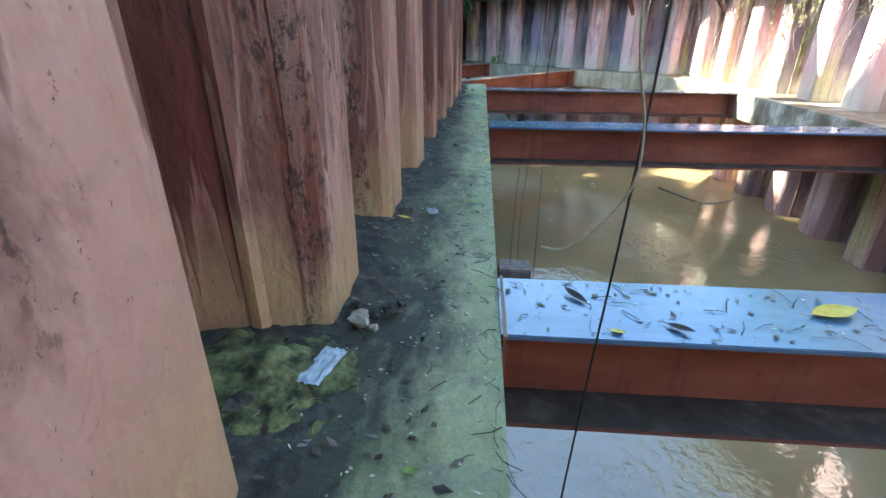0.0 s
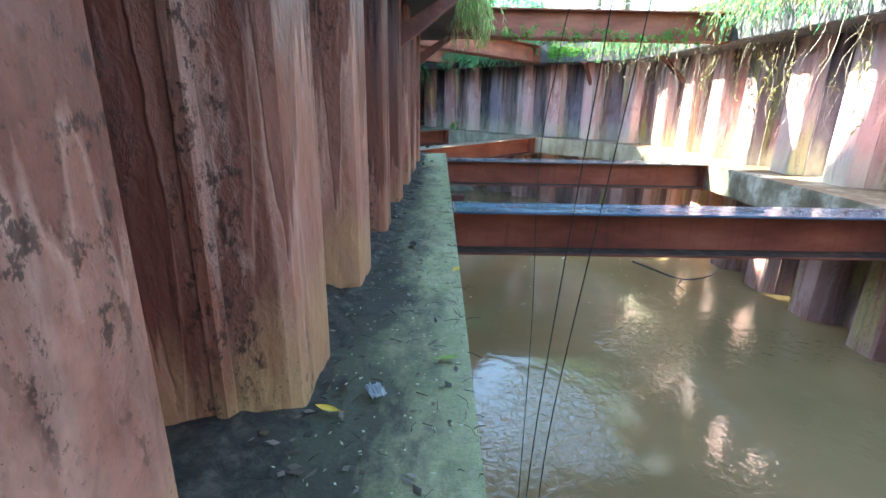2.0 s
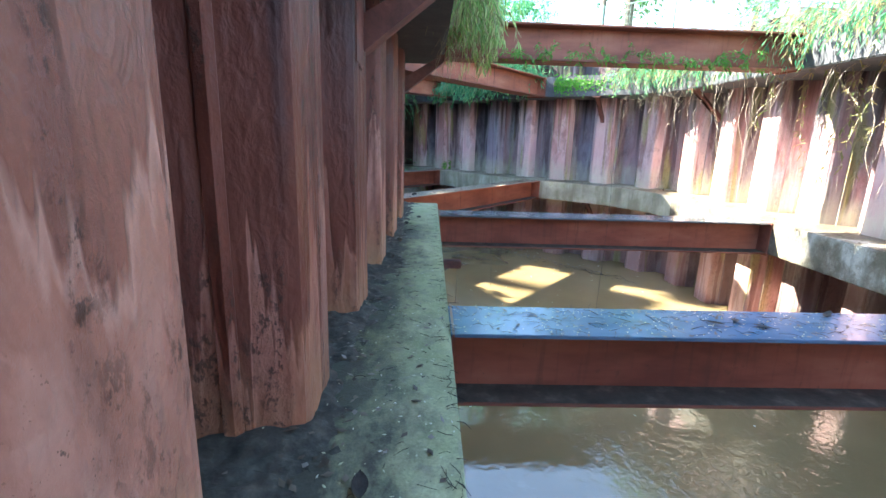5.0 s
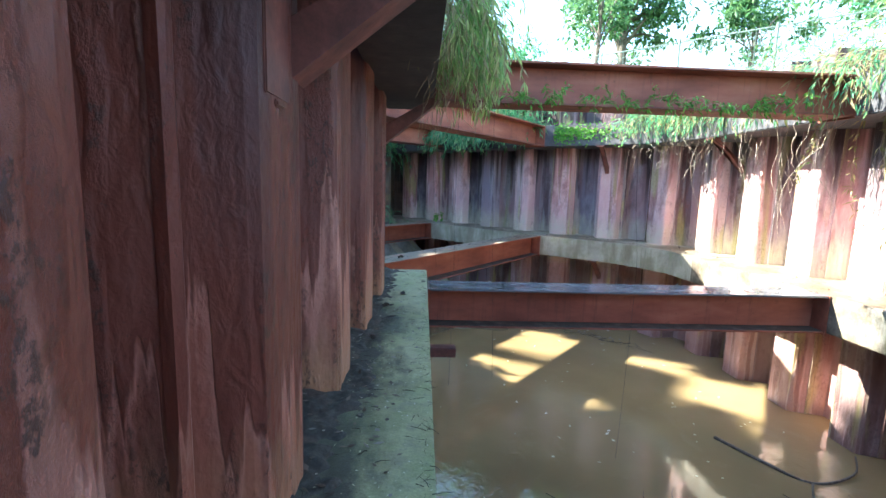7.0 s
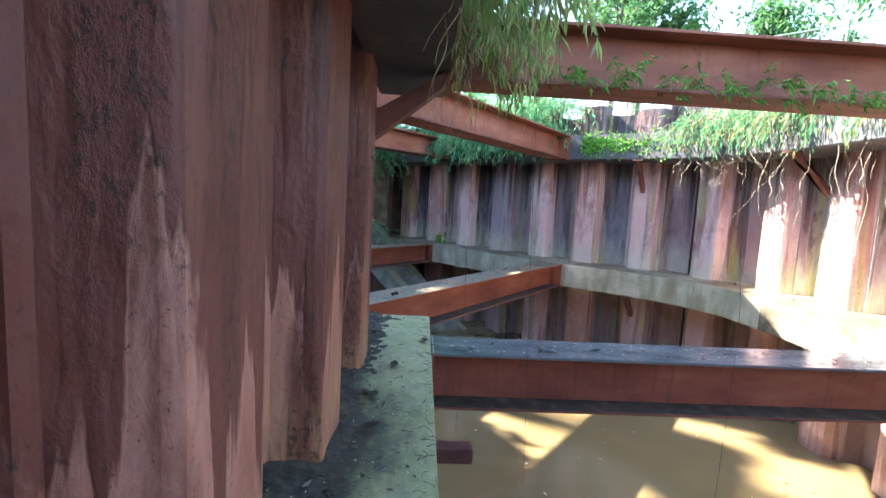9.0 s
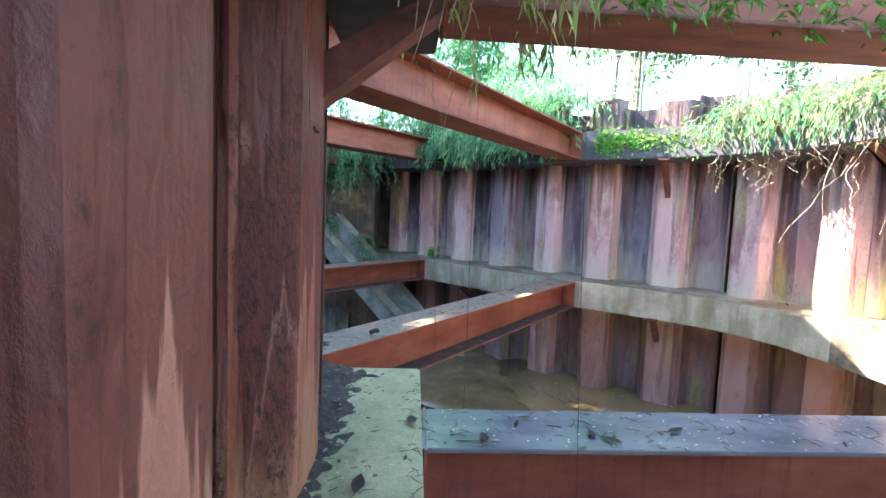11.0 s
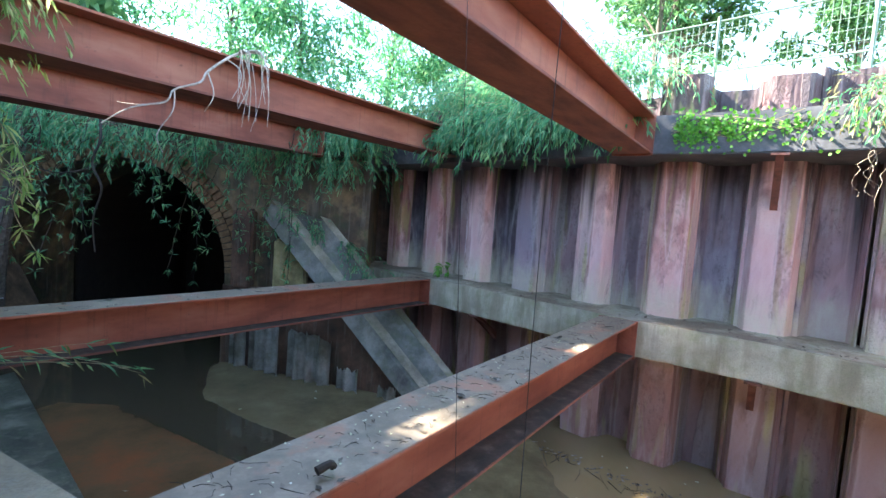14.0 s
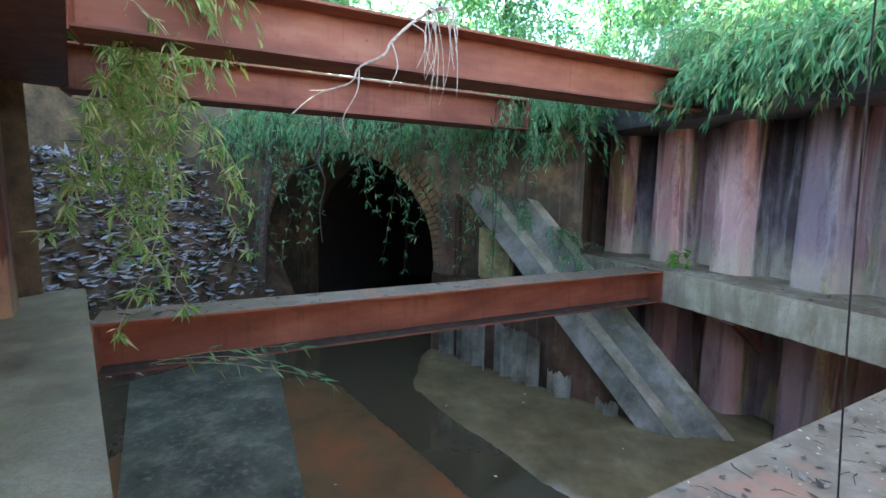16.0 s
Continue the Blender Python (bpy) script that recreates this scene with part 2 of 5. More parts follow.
def concrete_material(name, stops, moss, moss_amount, dirt=None, silted=False):
    k = Mat(name)
    a = k.noise((1.3, 1.3, 1.3), 6, 0.65)
    c = k.ramp(a, stops)
    run = k.noise((9, 9, 0.8), 5)
    c = k.mix(k.math("MULTIPLY", k.grey(run, 0.52, 0.7), 0.55), c, (0.20, 0.19, 0.15))
    c = k.mix(k.math("MULTIPLY", k.grey(k.noise((3, 3, 3), 6, 0.7), 0.48, 0.66), moss_amount), c, moss)
    if dirt:
        # rotted soil trodden out from the foot of the piles
        sep = k.n.new("ShaderNodeSeparateXYZ")
        k.l.new(k.world, sep.inputs[0])
        spread = k.math("ADD", k.math("MULTIPLY", sep.outputs[0], -0.62), k.math("MULTIPLY", k.noise((2.6, 1.4, 2.6), 6, 0.72), 0.85))
        bare_end = k.n.new("ShaderNodeMapRange")
        k.l.new(sep.outputs[1], bare_end.inputs[0])
        for i, v in zip((1, 2, 3, 4), (6.2, 7.8, 0.0, 0.22)):
            bare_end.inputs[i].default_value = v
        spread = k.math("SUBTRACT", spread, bare_end.outputs[0])
        c = k.mix(k.math("MULTIPLY", k.grey(spread, 0.51, 0.74), 0.95), c, (0.030, 0.029, 0.023))
        c = k.mix(k.math("MULTIPLY", k.grey(k.noise((0.8, 0.5, 0.8), 5, 0.6), 0.5, 0.66), 0.4), c, (0.11, 0.13, 0.07))
    if silted:
        seep = k.math("MULTIPLY", k.math("SUBTRACT", 1.0, k.up(0.4, 0.8)), k.grey(k.noise((3.2, 3.2, 0.6), 5, 0.6), 0.46, 0.62))
        c = k.mix(k.math("MULTIPLY", seep, 0.65), c, (0.17, 0.155, 0.095))
        # mud and standing wet on the flat top
        mud = k.math("MULTIPLY", k.up(0.6, 0.9), k.grey(k.noise((0.9, 0.9, 0.9), 6, 0.7), 0.40, 0.56))
        c = k.mix(k.math("MULTIPLY", mud, 0.85), c, (0.15, 0.105, 0.065))
    fine = k.noise((60, 60, 60), 4, 0.7)
    c = k.mix(0.3, c, k.ramp(fine, [(0.3, (0.25, 0.25, 0.25)), (0.7, (0.85, 0.85, 0.85))]), "OVERLAY")
    pits = k.noise((22, 22, 22), 6, 0.7)
    c = k.mix(k.math("MULTIPLY", k.grey(pits, 0.62, 0.7), 0.6), c, (0.07, 0.065, 0.05))
    return k.done(c, k.ramp(a, [(0.3, (0.45, 0.45, 0.45)), (0.7, (0.75, 0.75, 0.75))]), k.math("ADD", pits, k.math("MULTIPLY", fine, 0.3)), 0.012, 0.6)


LEDGE = concrete_material("mossy_damp_concrete", [(0.3, (0.20, 0.215, 0.10)), (0.5, (0.35, 0.36, 0.18)), (0.7, (0.48, 0.465, 0.27))], (0.22, 0.27, 0.09), 0.6, True)
WALER = concrete_material("weathered_concrete", [(0.3, (0.24, 0.23, 0.17)), (0.5, (0.40, 0.38, 0.295)), (0.7, (0.52, 0.50, 0.40))], (0.22, 0.25, 0.13), 0.6, silted=True)
# stained end wall, its colour darkened for the shade of the enclosed corner
SHADED_CONCRETE = concrete_material("shade_dark_stained_concrete", [(0.36, (0.022, 0.018, 0.014)), (0.5, (0.085, 0.058, 0.035)), (0.64, (0.24, 0.17, 0.09))], (0.05, 0.065, 0.025), 0.7)
RAKER_WET = concrete_material("wet_blue_grey_concrete", [(0.36, (0.065, 0.068, 0.055)), (0.5, (0.14, 0.147, 0.125)), (0.64, (0.27, 0.275, 0.24))], (0.09, 0.11, 0.05), 0.6)
RAKER_KERB = concrete_material("brown_grey_worn_concrete", [(0.36, (0.12, 0.11, 0.075)), (0.5, (0.24, 0.22, 0.155)), (0.64, (0.38, 0.355, 0.27))], (0.13, 0.15, 0.06), 0.6)
PALE_SHEET = concrete_material("lime_washed_sheet", [(0.36, (0.16, 0.16, 0.13)), (0.5, (0.36, 0.37, 0.32)), (0.64, (0.58, 0.60, 0.54))], (0.20, 0.20, 0.12), 0.5)
WET_CONCRETE = concrete_material("wet_grey_concrete", [(0.36, (0.03, 0.031, 0.02)), (0.5, (0.075, 0.076, 0.05)), (0.64, (0.17, 0.165, 0.115))], (0.055, 0.075, 0.035), 0.7)
ROUGH_WALER = concrete_material("broken_mottled_concrete", [(0.38, (0.07, 0.055, 0.038)), (0.5, (0.26, 0.215, 0.155)), (0.60, (0.58, 0.54, 0.45))], (0.12, 0.10, 0.06), 0.75, silted=True)
LEDGE_BROWN = concrete_material("brown_dusty_concrete", [(0.34, (0.13, 0.105, 0.065)), (0.5, (0.24, 0.20, 0.13)), (0.66, (0.36, 0.31, 0.205))], (0.16, 0.16, 0.07), 0.5)


YELLOWED = concrete_material("yellowed_concrete", [(0.36, (0.14, 0.12, 0.05)), (0.5, (0.32, 0.28, 0.13)), (0.64, (0.48, 0.43, 0.22))], (0.14, 0.15, 0.05), 0.5)
BACKING = concrete_material("dark_red_stained_concrete", [(0.36, (0.03, 0.017, 0.012)), (0.5, (0.085, 0.045, 0.028)), (0.64, (0.17, 0.095, 0.06))], (0.05, 0.05, 0.03), 0.5)


def plain(name, stops, scale=8.0, rough=0.8, depth=0.01):
    k = Mat(name)
    a = k.noise((scale, scale, scale), 6, 0.7)
    c = k.mix(0.3, k.ramp(a, stops), k.ramp(k.rnd, [(0.0, (0.3, 0.3, 0.3)), (1.0, (0.75, 0.75, 0.75))]), "OVERLAY")
    return k.done(c, rough, a, depth, 0.6)


def leaf_material(name, stops, translucent=0.35):
    k = Mat(name)
    g = k.n.new("ShaderNodeNewGeometry")
    c = k.ramp(g.outputs["Random Per Island"], stops)
    k.done(c, 0.5)
    t = k.n.new("ShaderNodeBsdfTranslucent")
    k.l.new(c, t.inputs["Color"])
    ms = k.n.new("ShaderNodeMixShader")
    ms.inputs[0].default_value = translucent
    k.l.new(k.b.outputs[0], ms.inputs[1])
    k.l.new(t.outputs[0], ms.inputs[2])
    k.l.new(ms.outputs[0], k.n["Material Output"].inputs["Surface"])
    return k.m


BLACK_STEEL = plain("blackened_steel", [(0.3, (0.02, 0.018, 0.018)), (0.55, (0.05, 0.042, 0.042)), (0.75, (0.10, 0.075, 0.07))], 5, 0.55)
UPPER_STEEL = plain("dark_grey_painted_steel", [(0.3, (0.04, 0.042, 0.048)), (0.55, (0.085, 0.085, 0.095)), (0.75, (0.17, 0.15, 0.145))], 4, 0.6)
MAROON = plain("maroon_steel", [(0.3, (0.06, 0.025, 0.02)), (0.55, (0.15, 0.055, 0.042)), (0.75, (0.25, 0.10, 0.075))], 5, 0.6)
POST_STEEL = plain("near_black_maroon_steel", [(0.3, (0.04, 0.017, 0.014)), (0.55, (0.095, 0.038, 0.030)), (0.75, (0.18, 0.075, 0.058))], 4, 0.5)
SOIL = plain("dark_damp_soil", [(0.3, (0.018, 0.016, 0.012)), (0.5, (0.045, 0.042, 0.032)), (0.72, (0.11, 0.105, 0.08))], 14, 0.85, 0.03)
MOSSY_SOIL = plain("mossy_soil", [(0.38, (0.02, 0.021, 0.010)), (0.50, (0.085, 0.092, 0.032)), (0.66, (0.22, 0.235, 0.09))], 11, 0.9, 0.03)
EARTH = plain("brown_earth", [(0.3, (0.035, 0.025, 0.016)), (0.5, (0.10, 0.065, 0.038)), (0.72, (0.20, 0.13, 0.07))], 2.5, 0.9, 0.05)
TURF = plain("overgrown_ground", [(0.3, (0.03, 0.05, 0.015)), (0.5, (0.06, 0.10, 0.03)), (0.72, (0.13, 0.16, 0.06))], 1.5, 0.9, 0.05)
SILT = plain("wet_silt", [(0.3, (0.095, 0.075, 0.038)), (0.55, (0.165, 0.13, 0.068)), (0.75, (0.24, 0.195, 0.11))], 1.2, 0.22, 0.01)
BARK = plain("grey_bark", [(0.3, (0.05, 0.04, 0.03)), (0.55, (0.13, 0.11, 0.085)), (0.75, (0.24, 0.21, 0.17))], 12, 0.85, 0.02)
STEM = plain("dry_straw_stem", [(0.3, (0.20, 0.15, 0.08)), (0.55, (0.36, 0.29, 0.17)), (0.75, (0.50, 0.43, 0.28))], 20, 0.8)
ROOT = plain("pale_root", [(0.3, (0.22, 0.17, 0.13)), (0.55, (0.42, 0.35, 0.28)), (0.75, (0.58, 0.50, 0.43))], 20, 0.8)
LEAF = leaf_material("bamboo_leaf", [(0.0, (0.06, 0.22, 0.11)), (0.4, (0.10, 0.33, 0.16)), (0.75, (0.16, 0.42, 0.20)), (1.0, (0.32, 0.50, 0.22))], 0.6)
LEAF_DRY = leaf_material("dry_bamboo_leaf", [(0.0, (0.14, 0.17, 0.05)), (0.4, (0.28, 0.26, 0.10)), (0.8, (0.42, 0.34, 0.18)), (1.0, (0.12, 0.20, 0.05))])
LEAF_YOUNG = leaf_material("yellow_green_bamboo_leaf", [(0.0, (0.16, 0.32, 0.08)), (0.5, (0.30, 0.46, 0.13)), (0.85, (0.50, 0.56, 0.20)), (1.0, (0.68, 0.66, 0.36))], 0.5)
LEAF_IVY = leaf_material("bright_creeper_leaf", [(0.0, (0.05, 0.20, 0.02)), (0.6, (0.10, 0.32, 0.03)), (1.0, (0.17, 0.40, 0.05))])
LEAF_TREE = leaf_material("tree_leaf", [(0.0, (0.04, 0.12, 0.05)), (0.5, (0.075, 0.19, 0.075)), (1.0, (0.15, 0.28, 0.10))], 0.45)
LITTER = leaf_material("brown_leaf_litter", [(0.0, (0.03, 0.022, 0.015)), (0.4, (0.09, 0.065, 0.04)), (0.75, (0.16, 0.13, 0.095)), (1.0, (0.24, 0.22, 0.19))], 0.1)
LITTER_PALE = leaf_material("grey_leaf_litter", [(0.0, (0.03, 0.022, 0.015)), (0.3, (0.11, 0.085, 0.06)), (0.65, (0.33, 0.31, 0.29)), (1.0, (0.58, 0.61, 0.65))], 0.1)
CHIPS = leaf_material("pale_plant_chips", [(0.0, (0.30, 0.30, 0.18)), (0.5, (0.48, 0.50, 0.30)), (1.0, (0.62, 0.60, 0.48))], 0.1)
TWIG = plain("dark_twig", [(0.3, (0.012, 0.010, 0.008)), (0.6, (0.035, 0.028, 0.02)), (0.8, (0.09, 0.07, 0.05))], 20, 0.85)
YELLOW = plain("yellow_leaf", [(0.3, (0.55, 0.38, 0.03)), (0.6, (0.72, 0.55, 0.06)), (0.8, (0.75, 0.68, 0.20))], 30, 0.5)
GREEN_LEAF = plain("green_leaf", [(0.3, (0.12, 0.22, 0.03)), (0.6, (0.25, 0.36, 0.06)), (0.8, (0.40, 0.48, 0.12))], 30, 0.5)
PAPER = plain("crumpled_white_film", [(0.3, (0.62, 0.70, 0.76)), (0.6, (0.80, 0.86, 0.89)), (0.8, (0.88, 0.90, 0.91))], 25, 0.35, 0.01)
CABLE = plain("black_rubber_cable", [(0.3, (0.008, 0.008, 0.009)), (0.7, (0.03, 0.028, 0.027))], 60, 0.5)
ROPE = plain("pale_hemp_rope", [(0.3, (0.42, 0.37, 0.22)), (0.7, (0.64, 0.58, 0.38))], 60, 0.85)
WOOD = plain("weathered_wood", [(0.3, (0.07, 0.055, 0.045)), (0.55, (0.17, 0.14, 0.115)), (0.75, (0.27, 0.24, 0.21))], 16, 0.8)
FENCE = plain("grey_green_wire", [(0.3, (0.10, 0.16, 0.13)), (0.7, (0.22, 0.28, 0.24))], 20, 0.6)
# near black: the darkness inside the culvert is put into the colour
BARREL_SHADE = plain("shade_black_barrel", [(0.3, (0.010, 0.009, 0.008)), (0.6, (0.022, 0.019, 0.016)), (0.8, (0.05, 0.04, 0.03))], 3, 0.9)


def water_material():
    k = Mat("muddy_water")
    pos = k.world
    murk = k.noise((0.22, 0.22, 0.22), 4, 0.55, src=pos, shift=False)
    c = k.ramp(murk, [(0.3, (0.20, 0.145, 0.07)), (0.55, (0.285, 0.205, 0.10)), (0.75, (0.35, 0.255, 0.13))])
    film = k.noise((1.1, 1.1, 1.1), 6, 0.7, src=pos, shift=False, warp=1.2)
    c = k.mix(k.math("MULTIPLY", k.grey(film, 0.56, 0.74), 0.25), c, (0.34, 0.28, 0.19))
    # towards the culvert corner, shade and dark reflections are put into the water colour
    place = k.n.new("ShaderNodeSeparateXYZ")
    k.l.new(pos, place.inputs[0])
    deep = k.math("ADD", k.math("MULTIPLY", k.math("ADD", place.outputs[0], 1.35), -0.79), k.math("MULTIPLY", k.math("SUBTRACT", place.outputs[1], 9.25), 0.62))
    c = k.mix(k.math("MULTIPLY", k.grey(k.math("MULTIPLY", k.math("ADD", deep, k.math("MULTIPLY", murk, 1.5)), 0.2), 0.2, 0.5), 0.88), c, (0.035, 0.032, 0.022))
    near = k.noise((7, 7, 7), 3, 0.55, src=pos, shift=False, warp=0.6)
    sep = k.n.new("ShaderNodeSeparateXYZ")
    k.l.new(pos, sep.inputs[0])
    lively = k.n.new("ShaderNodeMapRange")
    k.l.new(sep.outputs[1], lively.inputs[0])
    for i, v in zip((1, 2, 3, 4), (3.0, 9.5, 1.0, 0.08)):
        lively.inputs[i].default_value = v
    patch = k.grey(k.noise((0.55, 0.55, 0.55), 2, 0.5, src=pos, shift=False), 0.42, 0.62)
    waves = k.math("MULTIPLY", near, k.math("MULTIPLY", lively.outputs[0], k.math("ADD", 0.15, patch)))
    m = k.done(c, 0.03, waves, 0.03, 0.7, spec=0.5)
    k.b.inputs["IOR"].default_value = 1.8
    return m


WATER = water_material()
BRICK = plain("brown_clay_brick", [(0.3, (0.10, 0.06, 0.03)), (0.55, (0.21, 0.13, 0.065)), (0.75, (0.32, 0.21, 0.11))], 9, 0.85)
RUSTY_SILT = plain("red_brown_silt", [(0.34, (0.085, 0.06, 0.03)), (0.5, (0.15, 0.085, 0.04)), (0.66, (0.25, 0.085, 0.035))], 0.55, 0.25, 0.01)

# ---- mesh helpers ----


def part(name, bm, material, parent=None, label="", smooth=False):
    me = bpy.data.meshes.new(name)
    bm.to_mesh(me)
    bm.free()
    me.materials.append(material)
    if smooth:
        me.shade_smooth()
    ob = new(name, me)
    if parent is not None:
        ob.parent = parent
    if label:
        ob["label"] = label
    return ob


def thing(name, label, category, group="", kind="", at=None):
    ob = new(name)
    ob.empty_display_size = 0.1
    if at is not None:
        ob.matrix_world = at
    return tagged(ob, label, category, group, kind)


def faces_mesh(verts, faces):
    bm = bmesh.new()
    vs = [bm.verts.new(v) for v in verts]
    for f in faces:
        bm.faces.new([vs[i] for i in f])
    bmesh.ops.recalc_face_normals(bm, faces=bm.faces)
    return bm


def box(x0, x1, y0, y1, z0, z1, bevel=0.0, bm=None, m=None):
    own = bm is None
    bm = bm or bmesh.new()
    r = bmesh.ops.create_cube(bm, size=1.0, matrix=(m or Matrix()) @ Matrix.Translation(((x0 + x1) / 2, (y0 + y1) / 2, (z0 + z1) / 2)) @ Matrix.Diagonal((x1 - x0, y1 - y0, z1 - z0, 1)))
    if bevel and own:
        bmesh.ops.bevel(bm, geom=bm.edges[:], offset=bevel, segments=2, affect="EDGES")
    return bm


def prism(poly, z0, z1):
    """An upright solid on a polygon of (x, y)."""
    n = len(poly)
    vs = [(x, y, z0) for x, y in poly] + [(x, y, z1) for x, y in poly]
    fs = [list(range(n))[::-1], list(range(n, 2 * n))] + [[i, (i + 1) % n, n + (i + 1) % n, n + i] for i in range(n)]
    return faces_mesh(vs, fs)


def offset_line(pts, d):
    """The line moved d to the left of its way."""
    out = []
    for i, p in enumerate(pts):
        a = Vector(pts[max(i - 1, 0)]).to_2d()
        b = Vector(pts[i]).to_2d()
        c = Vector(pts[min(i + 1, len(pts) - 1)]).to_2d()
        t1 = (b - a).normalized() if i else (c - b).normalized()
        t2 = (c - b).normalized() if i < len(pts) - 1 else t1
        n1, n2 = Vector((-t1.y, t1.x)), Vector((-t2.y, t2.x))
        n = (n1 + n2).normalized()
        k = d / max(0.3, n.dot(n1))
        out.append((b.x + n.x * k, b.y + n.y * k))
    return out


def along(pts, s):
    """Point and way at the length s along a line."""
    for a, b in zip(pts, pts[1:]):
        a, b = Vector(a), Vector(b)
        d = (b - a).length
        if s <= d or b == Vector(pts[-1]):
            return a + (b - a) * (s / d), (b - a).normalized()
        s -= d


def length(pts):
    return sum((Vector(b) - Vector(a)).length for a, b in zip(pts, pts[1:]))


def tube(pts, r, sides=6, bm=None, taper=1.0):
    """A round rope, root or pipe along points."""
    bm = bm or bmesh.new()
    pts = [Vector(p) for p in pts]
    rings = []
    for i, p in enumerate(pts):
        t = (pts[min(i + 1, len(pts) - 1)] - pts[max(i - 1, 0)]).normalized()
        u = t.orthogonal().normalized()
        if rings:
            u = (last - t * last.dot(t)).normalized()
        last = u
        v = t.cross(u)
        rr = r * (1 + (taper - 1) * i / (len(pts) - 1))
        rings.append([bm.verts.new(p + (u * math.cos(a) + v * math.sin(a)) * rr) for a in [2 * math.pi * j / sides for j in range(sides)]])
    for a, b in zip(rings, rings[1:]):
        for j in range(sides):
            bm.faces.new((a[j], a[(j + 1) % sides], b[(j + 1) % sides], b[j]))
    bm.faces.new(rings[0][::-1])
    bm.faces.new(rings[-1])
    return bm


def smooth_line(pts, n):
    """Points on a soft curve through the given ones."""
    pts = [Vector(p) for p in pts]
    out = []
    for i in range(len(pts) - 1):
        p0, p1, p2, p3 = pts[max(i - 1, 0)], pts[i], pts[i + 1], pts[min(i + 2, len(pts) - 1)]
        for j in range(n):
            t = j / n
            out.append(0.5 * (2 * p1 + (p2 - p0) * t + (2 * p0 - 5 * p1 + 4 * p2 - p3) * t * t + (3 * p1 - p0 - 3 * p2 + p3) * t ** 3))
    out.append(pts[-1])
    return out


# ---- plan ----
WATER_Z = -2.6
GROUND_Z = 3.75
LEDGE_T = 0.58
PITCH = 0.7225
# inner edge of the walers, anticlockwise round the pit
FAR_INNER = [(6.1, -9.0), (6.1, 11.2), (6.02, 12.1), (5.55, 13.05), (4.8, 13.85), (3.45, 14.88), (0.15, 18.42), (-2.1, 20.85)]
WALL2_INNER = [(-7.2, 12.95), (-0.25, 9.0)]


# ---- sheet piles ----
def pile_profile(out):
    """Cross-section of one pile: along the wall, and towards the pit."""
    hw, hf, mid, r = PITCH / 2, 0.235, -0.28, 0.03
    side = [(-hw, mid), (-hf - 0.035, -0.045), (-hf - 0.012, -0.010), (-hf + r, 0.0)]
    pts = side + [(-s, d) for s, d in side[::-1]]
    return pts if out else [(s, 2 * mid - d) for s, d in pts]


def pile_mesh(out, z0, z1):
    t = 0.022
    front = pile_profile(out)
    back = [(x, y) for x, y in offset_line(front, t)]
    bm = bmesh.new()
    poly = front + back[::-1]
    n = len(poly)
    zs = [z0, z1]
    rings = [[bm.verts.new((s, d, z)) for s, d in poly] for z in zs]
    for a, b in zip(rings, rings[1:]):
        for i in range(n):
            bm.faces.new((a[i], a[(i + 1) % n], b[(i + 1) % n], b[i]))
    m = len(front)
    for ring in rings:
        for i in range(m - 1):
            bm.faces.new((ring[i], ring[i + 1], ring[n - 2 - i], ring[n - 1 - i]))
    # the interlock: a hooked rib down one edge
    hook = [(-0.045, -0.035), (0.0, -0.055), (0.05, -0.03), (0.055, 0.02), (0.015, 0.045), (-0.035, 0.03)]
    low = [bm.verts.new((PITCH / 2 + a, -0.28 + b, z0)) for a, b in hook]
    top = [bm.verts.new((PITCH / 2 + a, -0.28 + b, z1)) for a, b in hook]
    for i in range(6):
        bm.faces.new((low[i], low[(i + 1) % 6], top[(i + 1) % 6], top[i]))
    bm.faces.new(top)
    bmesh.ops.recalc_face_normals(bm, faces=bm.faces)
    me = bpy.data.meshes.new("sheet_pile")
    bm.to_mesh(me)
    bm.free()
    return me


def pile_wall(name, label, line, material, z0, z1, first_out=True, shift=0.0, ragged=0.0, paints=()):
    """A wall of piles whose foremost faces stand on the line; the pit lies to the left of its way."""
    wall = thing(name, label, "wall", kind="structure")
    meshes = [pile_mesh(False, z0, z1), pile_mesh(True, z0, z1)]
    for me in meshes:
        me.materials.append(material)
    painted = {}
    for coat, where in paints:
        pair = [me.copy() for me in meshes]
        for me in pair:
            me.materials[0] = coat
        painted.update({k: pair for k in where})
    n = int((length(line) - shift) / PITCH)
    rng = random.Random(name)
    for i in range(n):
        p, t = along(line, shift + (i + 0.5) * PITCH)
        ob = new("sheet_pile", painted.get(i, meshes)[(i + first_out) % 2])
        ob.parent = wall
        ob.matrix_world = Matrix.Translation((p.x, p.y, rng.uniform(-ragged, ragged))) @ Matrix(((t.x, -t.y, 0, 0), (t.y, t.x, 0, 0), (0, 0, 1, 0), (0, 0, 0, 1))) @ pose(0, 0, 0, 0, rng.uniform(-0.15, 0.15), rng.uniform(-1.2, 1.2))
    return wall


LEFT_LINE = [(-0.635, 7.585), (-0.94, -9.3)]
# inset piles and the far end take the copies darkened for shade
pile_wall("wall_left", "rust-streaked red-brown steel sheet pile wall above the ledge", LEFT_LINE, RUST_NEAR, -4.0, 4.1, True, 0.0, 0.0, [(RUST_SHADED, (0, 1, 2, 3, 4, 9, 11, 13, 15, 17, 19, 21, 23)), (RUST_DEEP_SHADE, (5, 6, 7, 8))])
